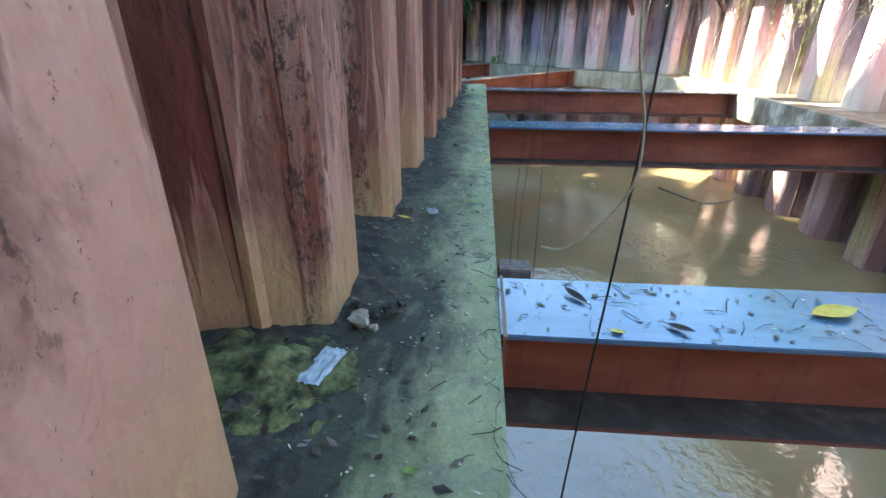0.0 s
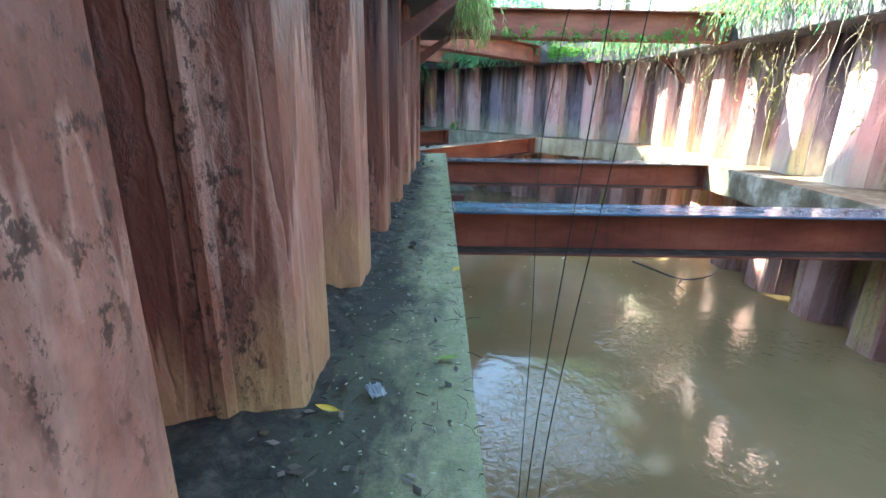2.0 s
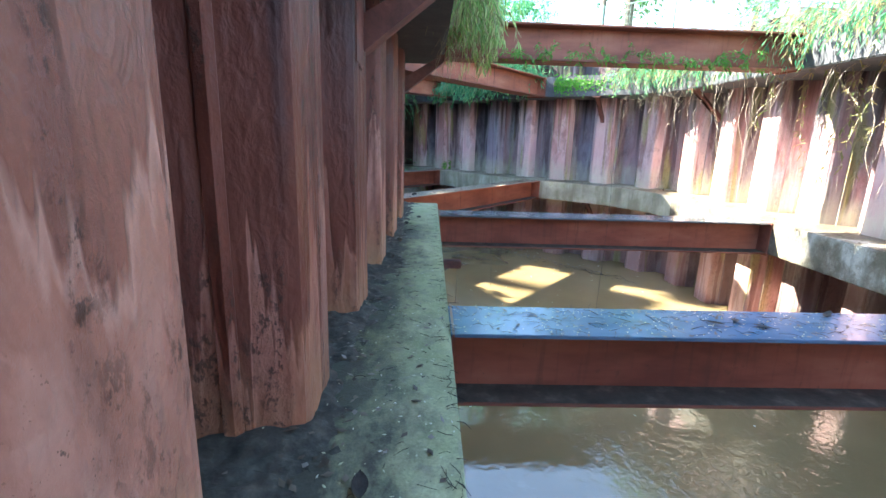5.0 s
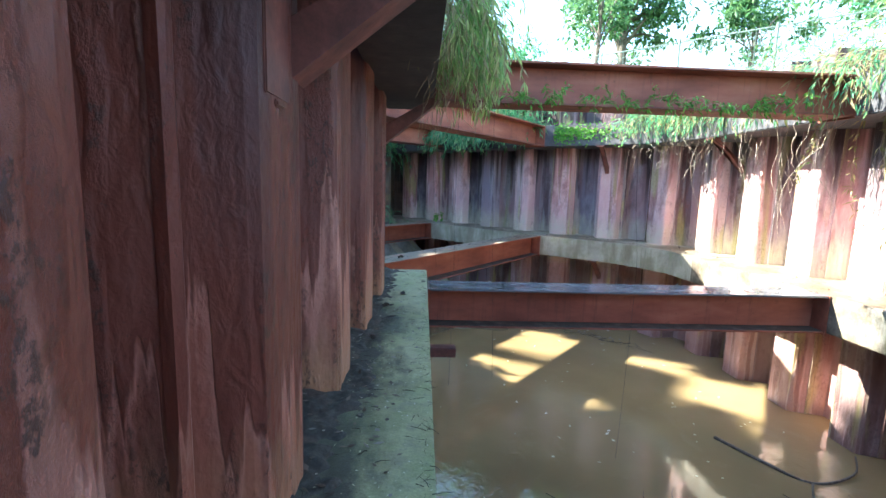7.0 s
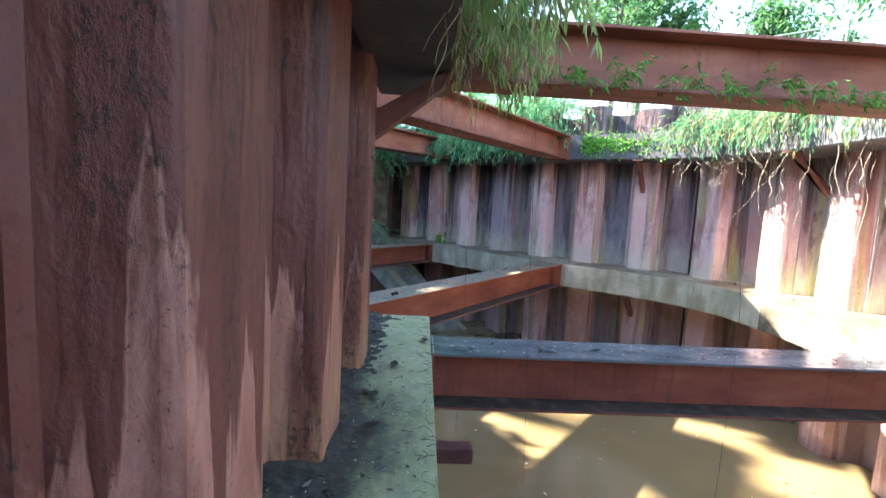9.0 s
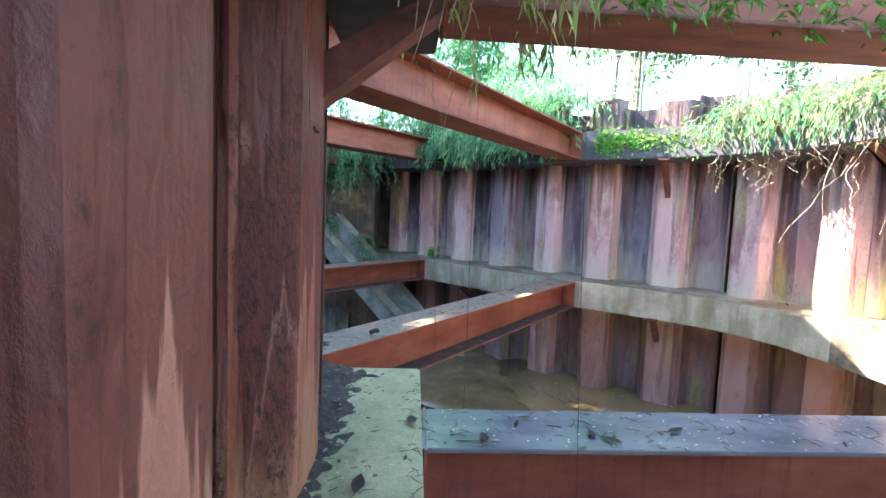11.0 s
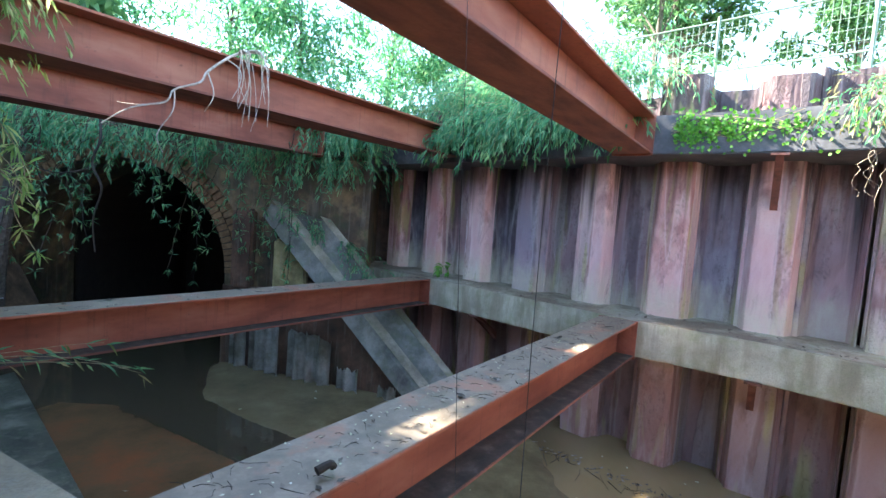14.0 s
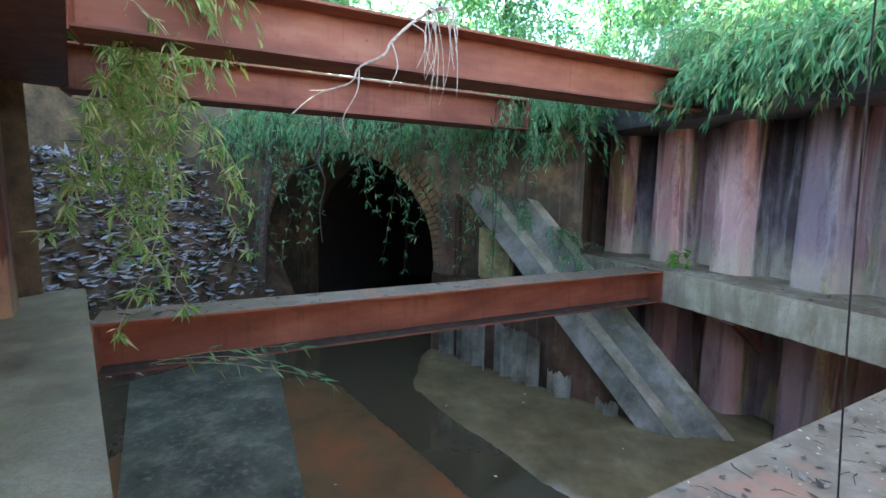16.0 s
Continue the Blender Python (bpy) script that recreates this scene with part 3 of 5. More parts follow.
# the listed piles, mostly recessed ones, wear the shade-darkened copy
pile_wall("wall_right", "tall stained maroon steel sheet pile wall round the pit", offset_line(FAR_INNER, -0.86), RUST_FAR, -4.0, 4.0, True, 0.56, 0.12, [(RUST_RECESS, (1, 3, 5, 7, 8, 9, 13, 15, 17, 19, 21, 22, 25, 27, 29, 31, 33, 35, 37, 38, 39, 41, 43, 45))])
pile_wall("wall_corner", "dark steel sheet pile wall behind the hanging vines", offset_line(WALL2_INNER, -0.62)[:1] + [(-1.15, 8.55)], RUST_SHADED, -4.0, 4.1, False)
pile_wall("wall_back", "steel sheet pile wall closing the pit behind", [(-0.9, -8.6), (7.0, -8.6)], RUST_NEAR, -4.0, 4.1, True)

bf = offset_line(FAR_INNER, -1.52)
tagged(part("wall_backfill", prism(bf + offset_line(FAR_INNER, -2.2)[::-1], -4.0, 3.6), EARTH), "packed brown earth behind the pile wall", "wall", kind="structure")

# corner post: a rolled H section at the end of the near wall
post = thing("corner_post", "dark maroon steel corner post ending the pile wall", "post", kind="structure")
part("flange", box(-1.10, -0.74, 8.14, 8.18, -4, 4.1, 0.006), POST_STEEL, post)
part("flange", box(-1.10, -0.78, 7.62, 7.66, -4, 4.1, 0.006), POST_STEEL, post)
part("web", box(-0.945, -0.915, 7.66, 8.14, -4, 4.1), BLACK_STEEL, post, "blackened web with flaking rust")
part("closing_plate", box(-1.75, -1.10, 8.15, 8.19, -4, 4.1), POST_STEEL, post)

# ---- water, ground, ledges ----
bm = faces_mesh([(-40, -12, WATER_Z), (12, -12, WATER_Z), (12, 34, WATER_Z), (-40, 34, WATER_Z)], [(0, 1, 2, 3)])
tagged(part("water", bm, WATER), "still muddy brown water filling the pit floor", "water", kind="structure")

outline = [(-1.6, -9.2), (7.6, -9.2)] + offset_line(FAR_INNER, -1.5)[1:] + [(-2.2, 21.9), (-13.5, 21.7), (-13.5, 12.2), (-7.6, 12.4), (-1.9, 8.9)]
bm = bmesh.new()
inner = [bm.verts.new((x, y, GROUND_Z)) for x, y in outline]
outer = [bm.verts.new((x, y, GROUND_Z)) for x, y in ((-600, -600), (600, -600), (600, 600), (-600, 600))]
for loop in (inner, outer):
    for i in range(len(loop)):
        bm.edges.new((loop[i], loop[(i + 1) % len(loop)]))
bmesh.ops.triangle_fill(bm, use_beauty=True, edges=bm.edges[:])
tagged(part("ground", bm, TURF), "overgrown grassy ground round the pit", "ground", kind="structure")


def ledge(name, label, line, width, z0, z1, material, category="beam"):
    """A waler: inner face on the line, reaching back to the piles."""
    poly = list(line) + offset_line(line, -width)[::-1]
    bm = prism(poly, z0, z1)
    bmesh.ops.bevel(bm, geom=[e for e in bm.edges if abs(e.verts[0].co.z - e.verts[1].co.z) < 0.01], offset=0.018, segments=2, affect="EDGES")
    return tagged(part(name, bm, material), label, category, kind="structure")


ledge("ledge_left", "damp mossy concrete waler walked along as a ledge", [(0.0, 8.95), (0.0, -9.0)], 1.45, -LEDGE_T, 0.0, LEDGE)
ledge("ledge_corner", "brown dusty concrete waler under the hanging vines", [(-7.2, 12.95), (-1.0, 9.43)], 1.2, -LEDGE_T, 0.003, LEDGE_BROWN)
ledge("ledge_far", "weathered pale concrete waler round the bend of the far wall", FAR_INNER[1:], 1.4, -LEDGE_T, 0.0, WALER)
ledge("ledge_right", "rough mottled concrete waler, muddy and rubble-like, under the sunlit piles", FAR_INNER[:2], 1.4, -LEDGE_T, 0.003, ROUGH_WALER)
ledge("upper_waler_left", "dark rusted steel waler above the ledge", [(0.02, 8.5), (0.02, -9.0)], 0.72, 2.65, 3.25, BLACK_STEEL)
ledge("upper_waler_far", "dark grey steel waler high on the far pile wall", FAR_INNER, 1.42, 2.65, 3.25, UPPER_STEEL)
ledge("upper_waler_corner", "dark rusted steel waler above the corner wall", [(-7.2, 12.95), (-1.0, 9.43)], 0.72, 2.65, 3.25, MAROON)


# ---- struts ----
def strut(name, label, a, b, top, group, wet=None):
    """A wide-flange beam between two points of the plan, its top at the height given."""
    a, b = Vector(a), Vector(b)
    L = (b - a).length
    d = (b - a).normalized()
    m = Matrix(((d.x, -d.y, 0, a.x), (d.y, d.x, 0, a.y), (0, 0, 1, top), (0, 0, 0, 1)))
    ob = thing(name, label, "beam", group, at=m)
    w, dep, tf, tw = 0.29, 0.58, 0.03, 0.018
    for nm, args in (("top_flange", (0, L, -w, w, -tf, 0)), ("bottom_flange", (0, L, -w, w, -dep, -dep + tf)), ("web", (0, L, -tw, tw, -dep + tf, -tf))):
        part(nm, box(*args, bevel=0.005), SHADED_MUCK if nm == "bottom_flange" else wet if wet and nm == "top_flange" else STRUT, ob)
    for x in (0.012, L - 0.03):
        part("end_plate", box(x, x + 0.018, -w - 0.02, w + 0.02, -dep - 0.03, 0.004), STRUT, ob)
    return ob


LOW, UP = "struts at ledge height", "struts overhead"
for y, text in ((-2.86, "red-brown steel strut with a wet top tinted by painted sky reflection"), (2.63, "red-brown steel strut with litter on its top"), (7.79, "dark red steel strut with twigs on its top")):
    strut("strut", text, (0.0, y), (6.1, y), -0.004, LOW, SKY_TOP if y < 5 else GREY_TOP)
strut("strut", "red-brown steel strut with a dusty littered top", (-1.35, 9.25), (3.25, 15.02), -0.004, LOW)
strut("strut", "red-brown steel strut before the dark culvert", (-5.6, 12.1), (0.02, 18.5), -0.004, LOW)
for y in (-2.86, 7.84):
    strut("strut", "rusty steel strut overhead with ferns on it", (0.02, y), (6.1, y), 3.23, UP)
strut("strut", "rusty red steel strut overhead", (-1.2, 9.3), (3.2, 15.0), 3.23, UP)
strut("strut", "rusty red steel strut overhead with roots hanging", (-5.0, 11.75), (0.95, 18.75), 3.33, UP)
strut("strut", "rusty steel strut overhead before the culvert", (-7.3, 12.95), (-2.6, 18.7), 3.2, UP)


def bracket(y):
    """A plate and a raking strut that carry the upper waler."""
    ob = thing("bracket", "maroon steel bracket under the upper waler", "bracket", "brackets on the pile wall")
    face = -0.94 + (y - 0.3 + 9.3) * 0.01806
    part("wall_plate", box(face - 0.05, face + 0.025, y - 0.46, y - 0.12, 1.86, 2.65, 0.006), MAROON, ob)
    part("clip", box(face, face + 0.035, y - 0.36, y - 0.24, 1.825, 1.855, 0.008), POST_STEEL, ob, "rusted clip under the plate")
    vs = [(-0.70, 1.98), (-0.70, 2.24), (-0.02, 2.65), (0.02, 2.65), (0.02, 2.55)]
    n = len(vs)
    bm = faces_mesh([(x, y - 0.11, z) for x, z in vs] + [(x, y + 0.11, z) for x, z in vs],
                    [list(range(n)), list(range(2 * n - 1, n - 1, -1))] + [[i, (i + 1) % n, n + (i + 1) % n, n + i] for i in range(n)])
    part("raking_strut", bm, MAROON, ob)
    return ob


for y in (3.12, 7.5):
    bracket(y)


stub = thing("corbel", "dark rusted steel corbel sticking out under the ledge", "bracket")
part("hanger", box(-0.22, 0.0, 6.93, 7.17, -0.84, -0.585, 0.008), MAROON, stub)
part("arm", box(0.0, 0.40, 6.96, 7.14, -0.84, -0.71, 0.010), MAROON, stub)


def far_bracket(s, z, drop):
    """A small plate and prop under a waler of the far wall."""
    p, t = along(FAR_INNER, s)
    m = Matrix.Translation((p.x, p.y, z)) @ Matrix(((t.x, -t.y, 0, 0), (t.y, t.x, 0, 0), (0, 0, 1, 0), (0, 0, 0, 1)))
    ob = thing("bracket", "small rusty steel prop under a far waler", "bracket", "props on the far wall", at=m)
    vs = [(0.02, 0.0), (-0.14, 0.0), (-0.80, -drop), (-0.80, -drop + 0.16)]
    n = len(vs)
    bm = faces_mesh([(-0.05, d, e) for d, e in vs] + [(0.05, d, e) for d, e in vs],
                    [list(range(n)), list(range(2 * n - 1, n - 1, -1))] + [[i, (i + 1) % n, n + (i + 1) % n, n + i] for i in range(n)])
    part("raking_prop", bm, MAROON, ob)
    part("head_plate", box(-0.11, 0.11, -0.16, 0.03, -0.035, -0.004), MAROON, ob)


for s, z, d in ((23.3, 2.65, 0.75), (23.3, -LEDGE_T, 0.65), (20.0, 2.65, 0.75), (28.3, -LEDGE_T, 0.6)):
    far_bracket(s, z, d)

# ---- the dark end of the pit: culvert wall, mound, raker, broken sheets ----
CUL_X, CUL_Y, CUL_R, CUL_Z = -7.4, 19.4, 2.6, -0.3
arch = [(CUL_X + CUL_R * math.cos(a), CUL_Z + CUL_R * math.sin(a)) for a in [math.pi * i / 28 for i in range(29)]]
arch = [(CUL_X + CUL_R, -4.0)] + arch + [(CUL_X - CUL_R, -4.0)]
left, right, topz = -14.0, -1.35, 3.9
shell = [(right, -4.0), (right, topz), (left, topz), (left, -4.0)] + arch[::-1]
bm = bmesh.new()
edge = [bm.verts.new((x, CUL_Y, z)) for x, z in shell]
f = bm.faces.new(edge)
ext = bmesh.ops.extrude_face_region(bm, geom=[f])
bmesh.ops.translate(bm, vec=(0, 2.4, 0), verts=[v for v in ext["geom"] if isinstance(v, bmesh.types.BMVert)])
bmesh.ops.recalc_face_normals(bm, faces=bm.faces)
tagged(part("wall_culvert", bm, SHADED_CONCRETE), "stained concrete end wall with an arched culvert, darkened for shade", "wall", kind="structure")
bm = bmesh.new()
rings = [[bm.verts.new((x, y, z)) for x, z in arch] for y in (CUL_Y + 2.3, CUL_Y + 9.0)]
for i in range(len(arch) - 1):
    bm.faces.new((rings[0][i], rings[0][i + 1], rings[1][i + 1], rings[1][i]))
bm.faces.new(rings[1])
tagged(part("culvert", bm, BARREL_SHADE), "arched culvert barrel running into the earth, coloured black for shade", "culvert", kind="structure")
ring = thing("arch_ring", "brown brick ring round the culvert mouth", "arch", kind="structure")
brick_mesh = bpy.data.meshes.new("brick")
bm = box(-0.062, 0.062, -0.07, 0.035, 0.0, 0.25, 0.008)
bm.to_mesh(brick_mesh)
bm.free()
tagged(part("wall_return", box(-3.2, -0.75, 21.82, 22.3, -4.0, 3.9), BACKING), "dark stained wall closing the corner behind the piles", "wall", kind="structure")
for row in range(2):
    for i in range(56):
        a = math.pi * (i + 0.5 * row + 0.25) / 56
        r = CUL_R + 0.01 + 0.27 * row
        ob = new("brick", brick_mesh)
        ob.parent = ring
        ob.matrix_world = pose(CUL_X + r * math.cos(a), CUL_Y, CUL_Z + r * math.sin(a), 0, 90 - math.degrees(a), 0)
brick_mesh.materials.append(BRICK)
for nm, x0, x1, y0, y1 in (("wall_side", -14.2, -13.6, 12.0, 20.6), ("wall_side_2", -14.2, -7.3, 12.0, 12.5)):
    tagged(part(nm, box(x0, x1, y0, y1, -4, 3.8), EARTH), "bare earth side of the pit", "wall", kind="structure")


def lumpy(name, material, x0, x1, y0, y1, nx, ny, height, label, category, kind="structure"):
    """A heap of ground: a grid lifted by a height rule."""
    bm = bmesh.new()
    g = [[bm.verts.new((x0 + (x1 - x0) * i / nx, y0 + (y1 - y0) * j / ny, 0)) for j in range(ny + 1)] for i in range(nx + 1)]
    for row in g:
        for v in row:
            v.co.z = height(v.co.x, v.co.y)
    for i in range(nx):
        for j in range(ny):
            bm.faces.new((g[i][j], g[i + 1][j], g[i + 1][j + 1], g[i][j + 1]))
    return tagged(part(name, bm, material, smooth=True), label, category, kind=kind)


def n2(x, y, s, seed=0.0):
    return noise.fractal((x * s, y * s, seed), 1.0, 2.0, 4)


def mound(x, y):
    d = max(0.0, min(1.0, (-9.15 - x + 0.15 * (y - 18)) / 2.7))
    return -2.9 + 4.9 * d ** 0.55 + 0.26 * n2(x, y, 0.8) + 0.12 * n2(x, y, 2.6, 3)


lumpy("earth_mound", EARTH, -13.7, -5.6, 12.4, 19.5, 60, 56, mound, "brown earth bank strewn with dead leaves", "bank")


def silt(x, y):
    # the bank ends in a low step towards the running water
    inside = min((x + 3.75) * 0.53 + (y - 16.75) * 0.848, (x + 4.55) * 0.95 + (y - 18.0) * 0.30, (2.3 - x) * 0.4, (y - 13.7) * 0.4)
    edge = inside + 0.10 * n2(x, y, 0.9, 7)
    return WATER_Z + max(-0.12, min(0.06, edge * 0.7)) + 0.012 * n2(x, y, 1.1)


def shoal(x, y):
    # a shallow between the footing and the running water
    side = -((x + 4.2) * 0.53 + (y - 15.75) * 0.848)
    end = (x + 6.5) * 0.75 + (y - 16.0) * -0.66 + 0.6
    return WATER_Z + max(-0.12, min(0.02, min(side, end, (-0.9 - x) * 0.6) * 0.35)) + 0.008 * n2(x, y, 1.3)


lumpy("silt_shoal", RUSTY_SILT, -7.2, 0.6, 11.2, 16.6, 60, 46, shoal, "red-brown silt just breaking the shallow water", "silt")
lumpy("silt_bank", SILT, -5.2, 2.6, 13.2, 19.3, 60, 50, silt, "smooth wet bank of tan silt at water level", "silt")
bm = prism([(-4.0, 13.5), (-6.6, 16.05), (-8.6, 18.0), (-9.6, 15.0), (-4.9, 11.6), (-2.2, 11.0)], WATER_Z - 0.6, WATER_Z + 0.03)
tagged(part("footing", bm, WET_CONCRETE), "grey concrete footing just above the water", "footing", kind="structure")

# raker: a long sloping concrete beam from beside the culvert down into the silt, dished along its middle
rk = thing("raker", "long sloping concrete raker, wet and moss-stained, beside torn sheets", "beam")
R_TOP, R_FOOT = (Vector((-3.75, 19.36, 1.45)), Vector((-2.35, 19.36, 1.12))), (Vector((0.60, 17.02, -2.72)), Vector((1.50, 17.28, -2.72)))


def raker_strip(u0, u1, lift, deep):
    """A strip of the raker between two shares of its width."""
    bm = bmesh.new()
    rows = []
    down = Vector((-0.35, -0.25, -0.75)).normalized()
    for i in range(13):
        t = i / 12
        a, b = R_TOP[0].lerp(R_FOOT[0], t), R_TOP[1].lerp(R_FOOT[1], t)
        p, q = a.lerp(b, u0) - down * lift, a.lerp(b, u1) - down * lift
        wob = Vector((0, 0, 0.012 * noise.noise((t * 9, u0 * 5, 1.0))))
        rows.append([bm.verts.new(v) for v in (p + wob, q + wob, q + down * deep, p + down * deep)])
    for a, b in zip(rows, rows[1:]):
        for k in range(4):
            bm.faces.new((a[k], a[(k + 1) % 4], b[(k + 1) % 4], b[k]))
    bm.faces.new(rows[0])
    bm.faces.new(rows[-1][::-1])
    bmesh.ops.recalc_face_normals(bm, faces=bm.faces)
    return bm


part("beam", raker_strip(0.0, 1.0, 0.0, 0.35), RAKER_WET, rk)
part("kerb", raker_strip(-0.02, 0.24, 0.10, -0.004), RAKER_KERB, rk, "pale worn kerb")
part("kerb", raker_strip(0.84, 1.02, 0.07, -0.004), RAKER_KERB, rk, "pale worn kerb")


def torn_sheet(x, y, w, h0, h1, turn, rng):
    """A wavy steel sheet with a torn upper edge."""
    bm = bmesh.new()
    n = 26
    low, top = [], []
    for i in range(n + 1):
        s = w * i / n
        wob = 0.075 * math.sin(s * 2 * math.pi / 0.34)
        tear = h1 - 0.28 * abs(noise.noise((s * 3.1, x, 7.0))) - 0.12 * rng.random()
        low.append(bm.verts.new((s, wob, h0)))
        top.append(bm.verts.new((s, wob, tear)))
    for i in range(n):
        bm.faces.new((low[i], low[i + 1], top[i + 1], top[i]))
    r = bmesh.ops.solidify(bm, geom=bm.faces[:], thickness=0.012)
    ob = tagged(part("broken_sheet", bm, PALE_SHEET), "torn corrugated sheet streaked grey-white, standing in the silt", "sheet", "torn sheets")
    ob.matrix_world = pose(x, y, 0, 0, 0, turn)


rng = random.Random(4)
for x, y, w, h1, turn in ((-4.55, 19.22, 0.5, -0.75, -25), (-4.0, 18.98, 0.95, -0.95, -25), (-2.95, 18.50, 1.15, -1.35, -24), (-1.7, 17.95, 0.55, -1.95, -22), (-0.75, 17.56, 0.4, -2.2, -22)):
    torn_sheet(x, y, w, -2.9, h1, turn, rng)
# its top steps down under the slope of the raker
front = [(-4.85, 19.42, -0.62), (-1.85, 18.18, -0.62), (-0.95, 17.85, -1.55), (0.25, 17.30, -2.55)]
n = len(front)
bm = faces_mesh([(x, y, -3.0) for x, y, z in front] + [(x, y, z) for x, y, z in front] + [(x + 0.1, y + 0.3, -3.0) for x, y, z in front] + [(x + 0.1, y + 0.3, z) for x, y, z in front],
                [(k + o, k + 1 + o, n + k + 1 + o, n + k + o) for o in (0, 2 * n) for k in range(n - 1)] + [(n + k, n + k + 1, 3 * n + k + 1, 3 * n + k) for k in range(n - 1)] + [(0, n, 3 * n, 2 * n), (n - 1, 2 * n - 1, 4 * n - 1, 3 * n - 1)])
tagged(part("backing_wall", bm, BACKING), "dark red-brown wet wall behind torn sheets", "wall", kind="structure")
# two stubs of old wall between the culvert and the raker
for x0, x1, z1, mat, text in ((-4.55, -4.05, 1.3, BACKING, "brown stained stub of old wall"), (-3.55, -2.75, 0.62, YELLOWED, "yellowed concrete stub of old wall")):
    tagged(part("wall_stub", box(x0, x1, 19.05, 19.37, -0.62, z1, 0.06), mat), text, "wall", kind="structure")


# ---- soil along the ledge ----
def ledge_soil(x, y):
    wall_x = -0.775 + 0.018 * y
    reach = 0.10 + 0.12 * n2(x, y, 1.3, 5) + 0.14 * n2(x, y, 5.0, 9) + 0.08 * n2(x, y, 13.0, 1)
    d = (wall_x + reach) - x
    return max(-0.02, min(0.07, d * 0.22)) + 0.018 * n2(x, y, 7.0, 2)


lumpy("ledge_soil", SOIL, -1.42, -0.12, -8.8, 8.9, 52, 560, ledge_soil, "black damp soil and rotted leaves along the ledge", "soil", "stuff")


def moss_soil(x, y):
    d = 0.50 - math.hypot((x + 1.12) * 0.95, (y + 3.58) * 1.25)
    return max(-0.03, min(0.13, d * 0.34)) + 0.05 * n2(x, y, 5.0, 4) * (d > 0) + 0.015 * n2(x, y, 14.0, 4)


lumpy("moss_heap", MOSSY_SOIL, -1.6, -0.3, -4.3, -2.9, 60, 60, moss_soil, "green mossy heap of soil between two piles", "soil", "stuff")


# ---- foliage ----
def add_leaf(vs, fs, p, d, nrm, ln, w, fold=0.25, sag=0.15):
    side = d.cross(nrm)
    if side.length < 1e-4:
        side = d.orthogonal()
    side.normalize()
    up = side.cross(d).normalized()
    k = len(vs)
    mid = p + d * (ln * 0.42) + up * (w * fold)
    vs.extend((p, mid + side * w * 0.5 - up * w * fold, p + d * ln - up * (ln * sag), mid - side * w * 0.5 - up * w * fold))
    fs.append((k, k + 1, k + 2))
    fs.append((k, k + 2, k + 3))


def leaf_part(name, vs, fs, material, parent, label=""):
    me = bpy.data.meshes.new(name)
    me.from_pydata([tuple(v) for v in vs], [], fs)
    me.materials.append(material)
    ob = new(name, me)
    if parent is not None:
        ob.parent = parent
    if label:
        ob["label"] = label
    return ob


def rand_dir(rng):
    while True:
        v = Vector((rng.uniform(-1, 1), rng.uniform(-1, 1), rng.uniform(-1, 1)))
        if 0.05 < v.length < 1:
            return v.normalized()


def bamboo(name, label, category, anchors, out, rng, stems=6, reach=(0.5, 1.1), lift=0.7, droop=1.3, leaves=16, leaf=(0.13, 0.024), spread=0.6, material=None, group="", stem_r=0.005, dry=0.0, stem_material=None):
    """Arching stems that rise from anchors, bend outwards and hang, with narrow leaves along them."""
    ob = thing(name, label, category, group)
    vs, fs = [], []
    dvs, dfs = [], []
    sb = bmesh.new()
    out = Vector(out).normalized()
    for a in anchors:
        for _ in range(stems):
            p = Vector(a) + Vector((rng.gauss(0, 0.10), rng.gauss(0, 0.10), rng.gauss(0, 0.05)))
            d = (out * rng.uniform(0.4, 1.0) + Vector((rng.gauss(0, spread), rng.gauss(0, spread), lift * rng.uniform(0.3, 1.2)))).normalized()
            L = rng.uniform(*reach)
            n = 8
            pts = [p.copy()]
            for i in range(n):
                d = (d + Vector((0, 0, -droop * 0.30 * (i + 1) / n)) + rand_dir(rng) * 0.08).normalized()
                p = p + d * (L / n)
                pts.append(p.copy())
                if i < 1:
                    continue
                for _ in range(max(1, round(leaves / n))):
                    ld = (d + rand_dir(rng) * 0.75 + Vector((0, 0, -0.35))).normalized()
                    tgt = (dvs, dfs) if rng.random() < dry else (vs, fs)
                    ln = leaf[0] * rng.uniform(0.6, 1.35)
                    add_leaf(*tgt, p + rand_dir(rng) * 0.03, ld, (Vector((0, 0, 1)) + rand_dir(rng) * 0.6).normalized(), ln, leaf[1] * rng.uniform(0.7, 1.3), 0.2, rng.uniform(0.05, 0.3))
            tube(pts, stem_r, 3, sb, 0.4)
    tagged(part("stalk_tangle", sb, stem_material or STEM, ob), kind="stuff")
    leaf_part("foliage", vs, fs, material or LEAF, ob)
    if dfs:
        leaf_part("dry_foliage", dvs, dfs, LEAF_DRY, ob)
    return ob


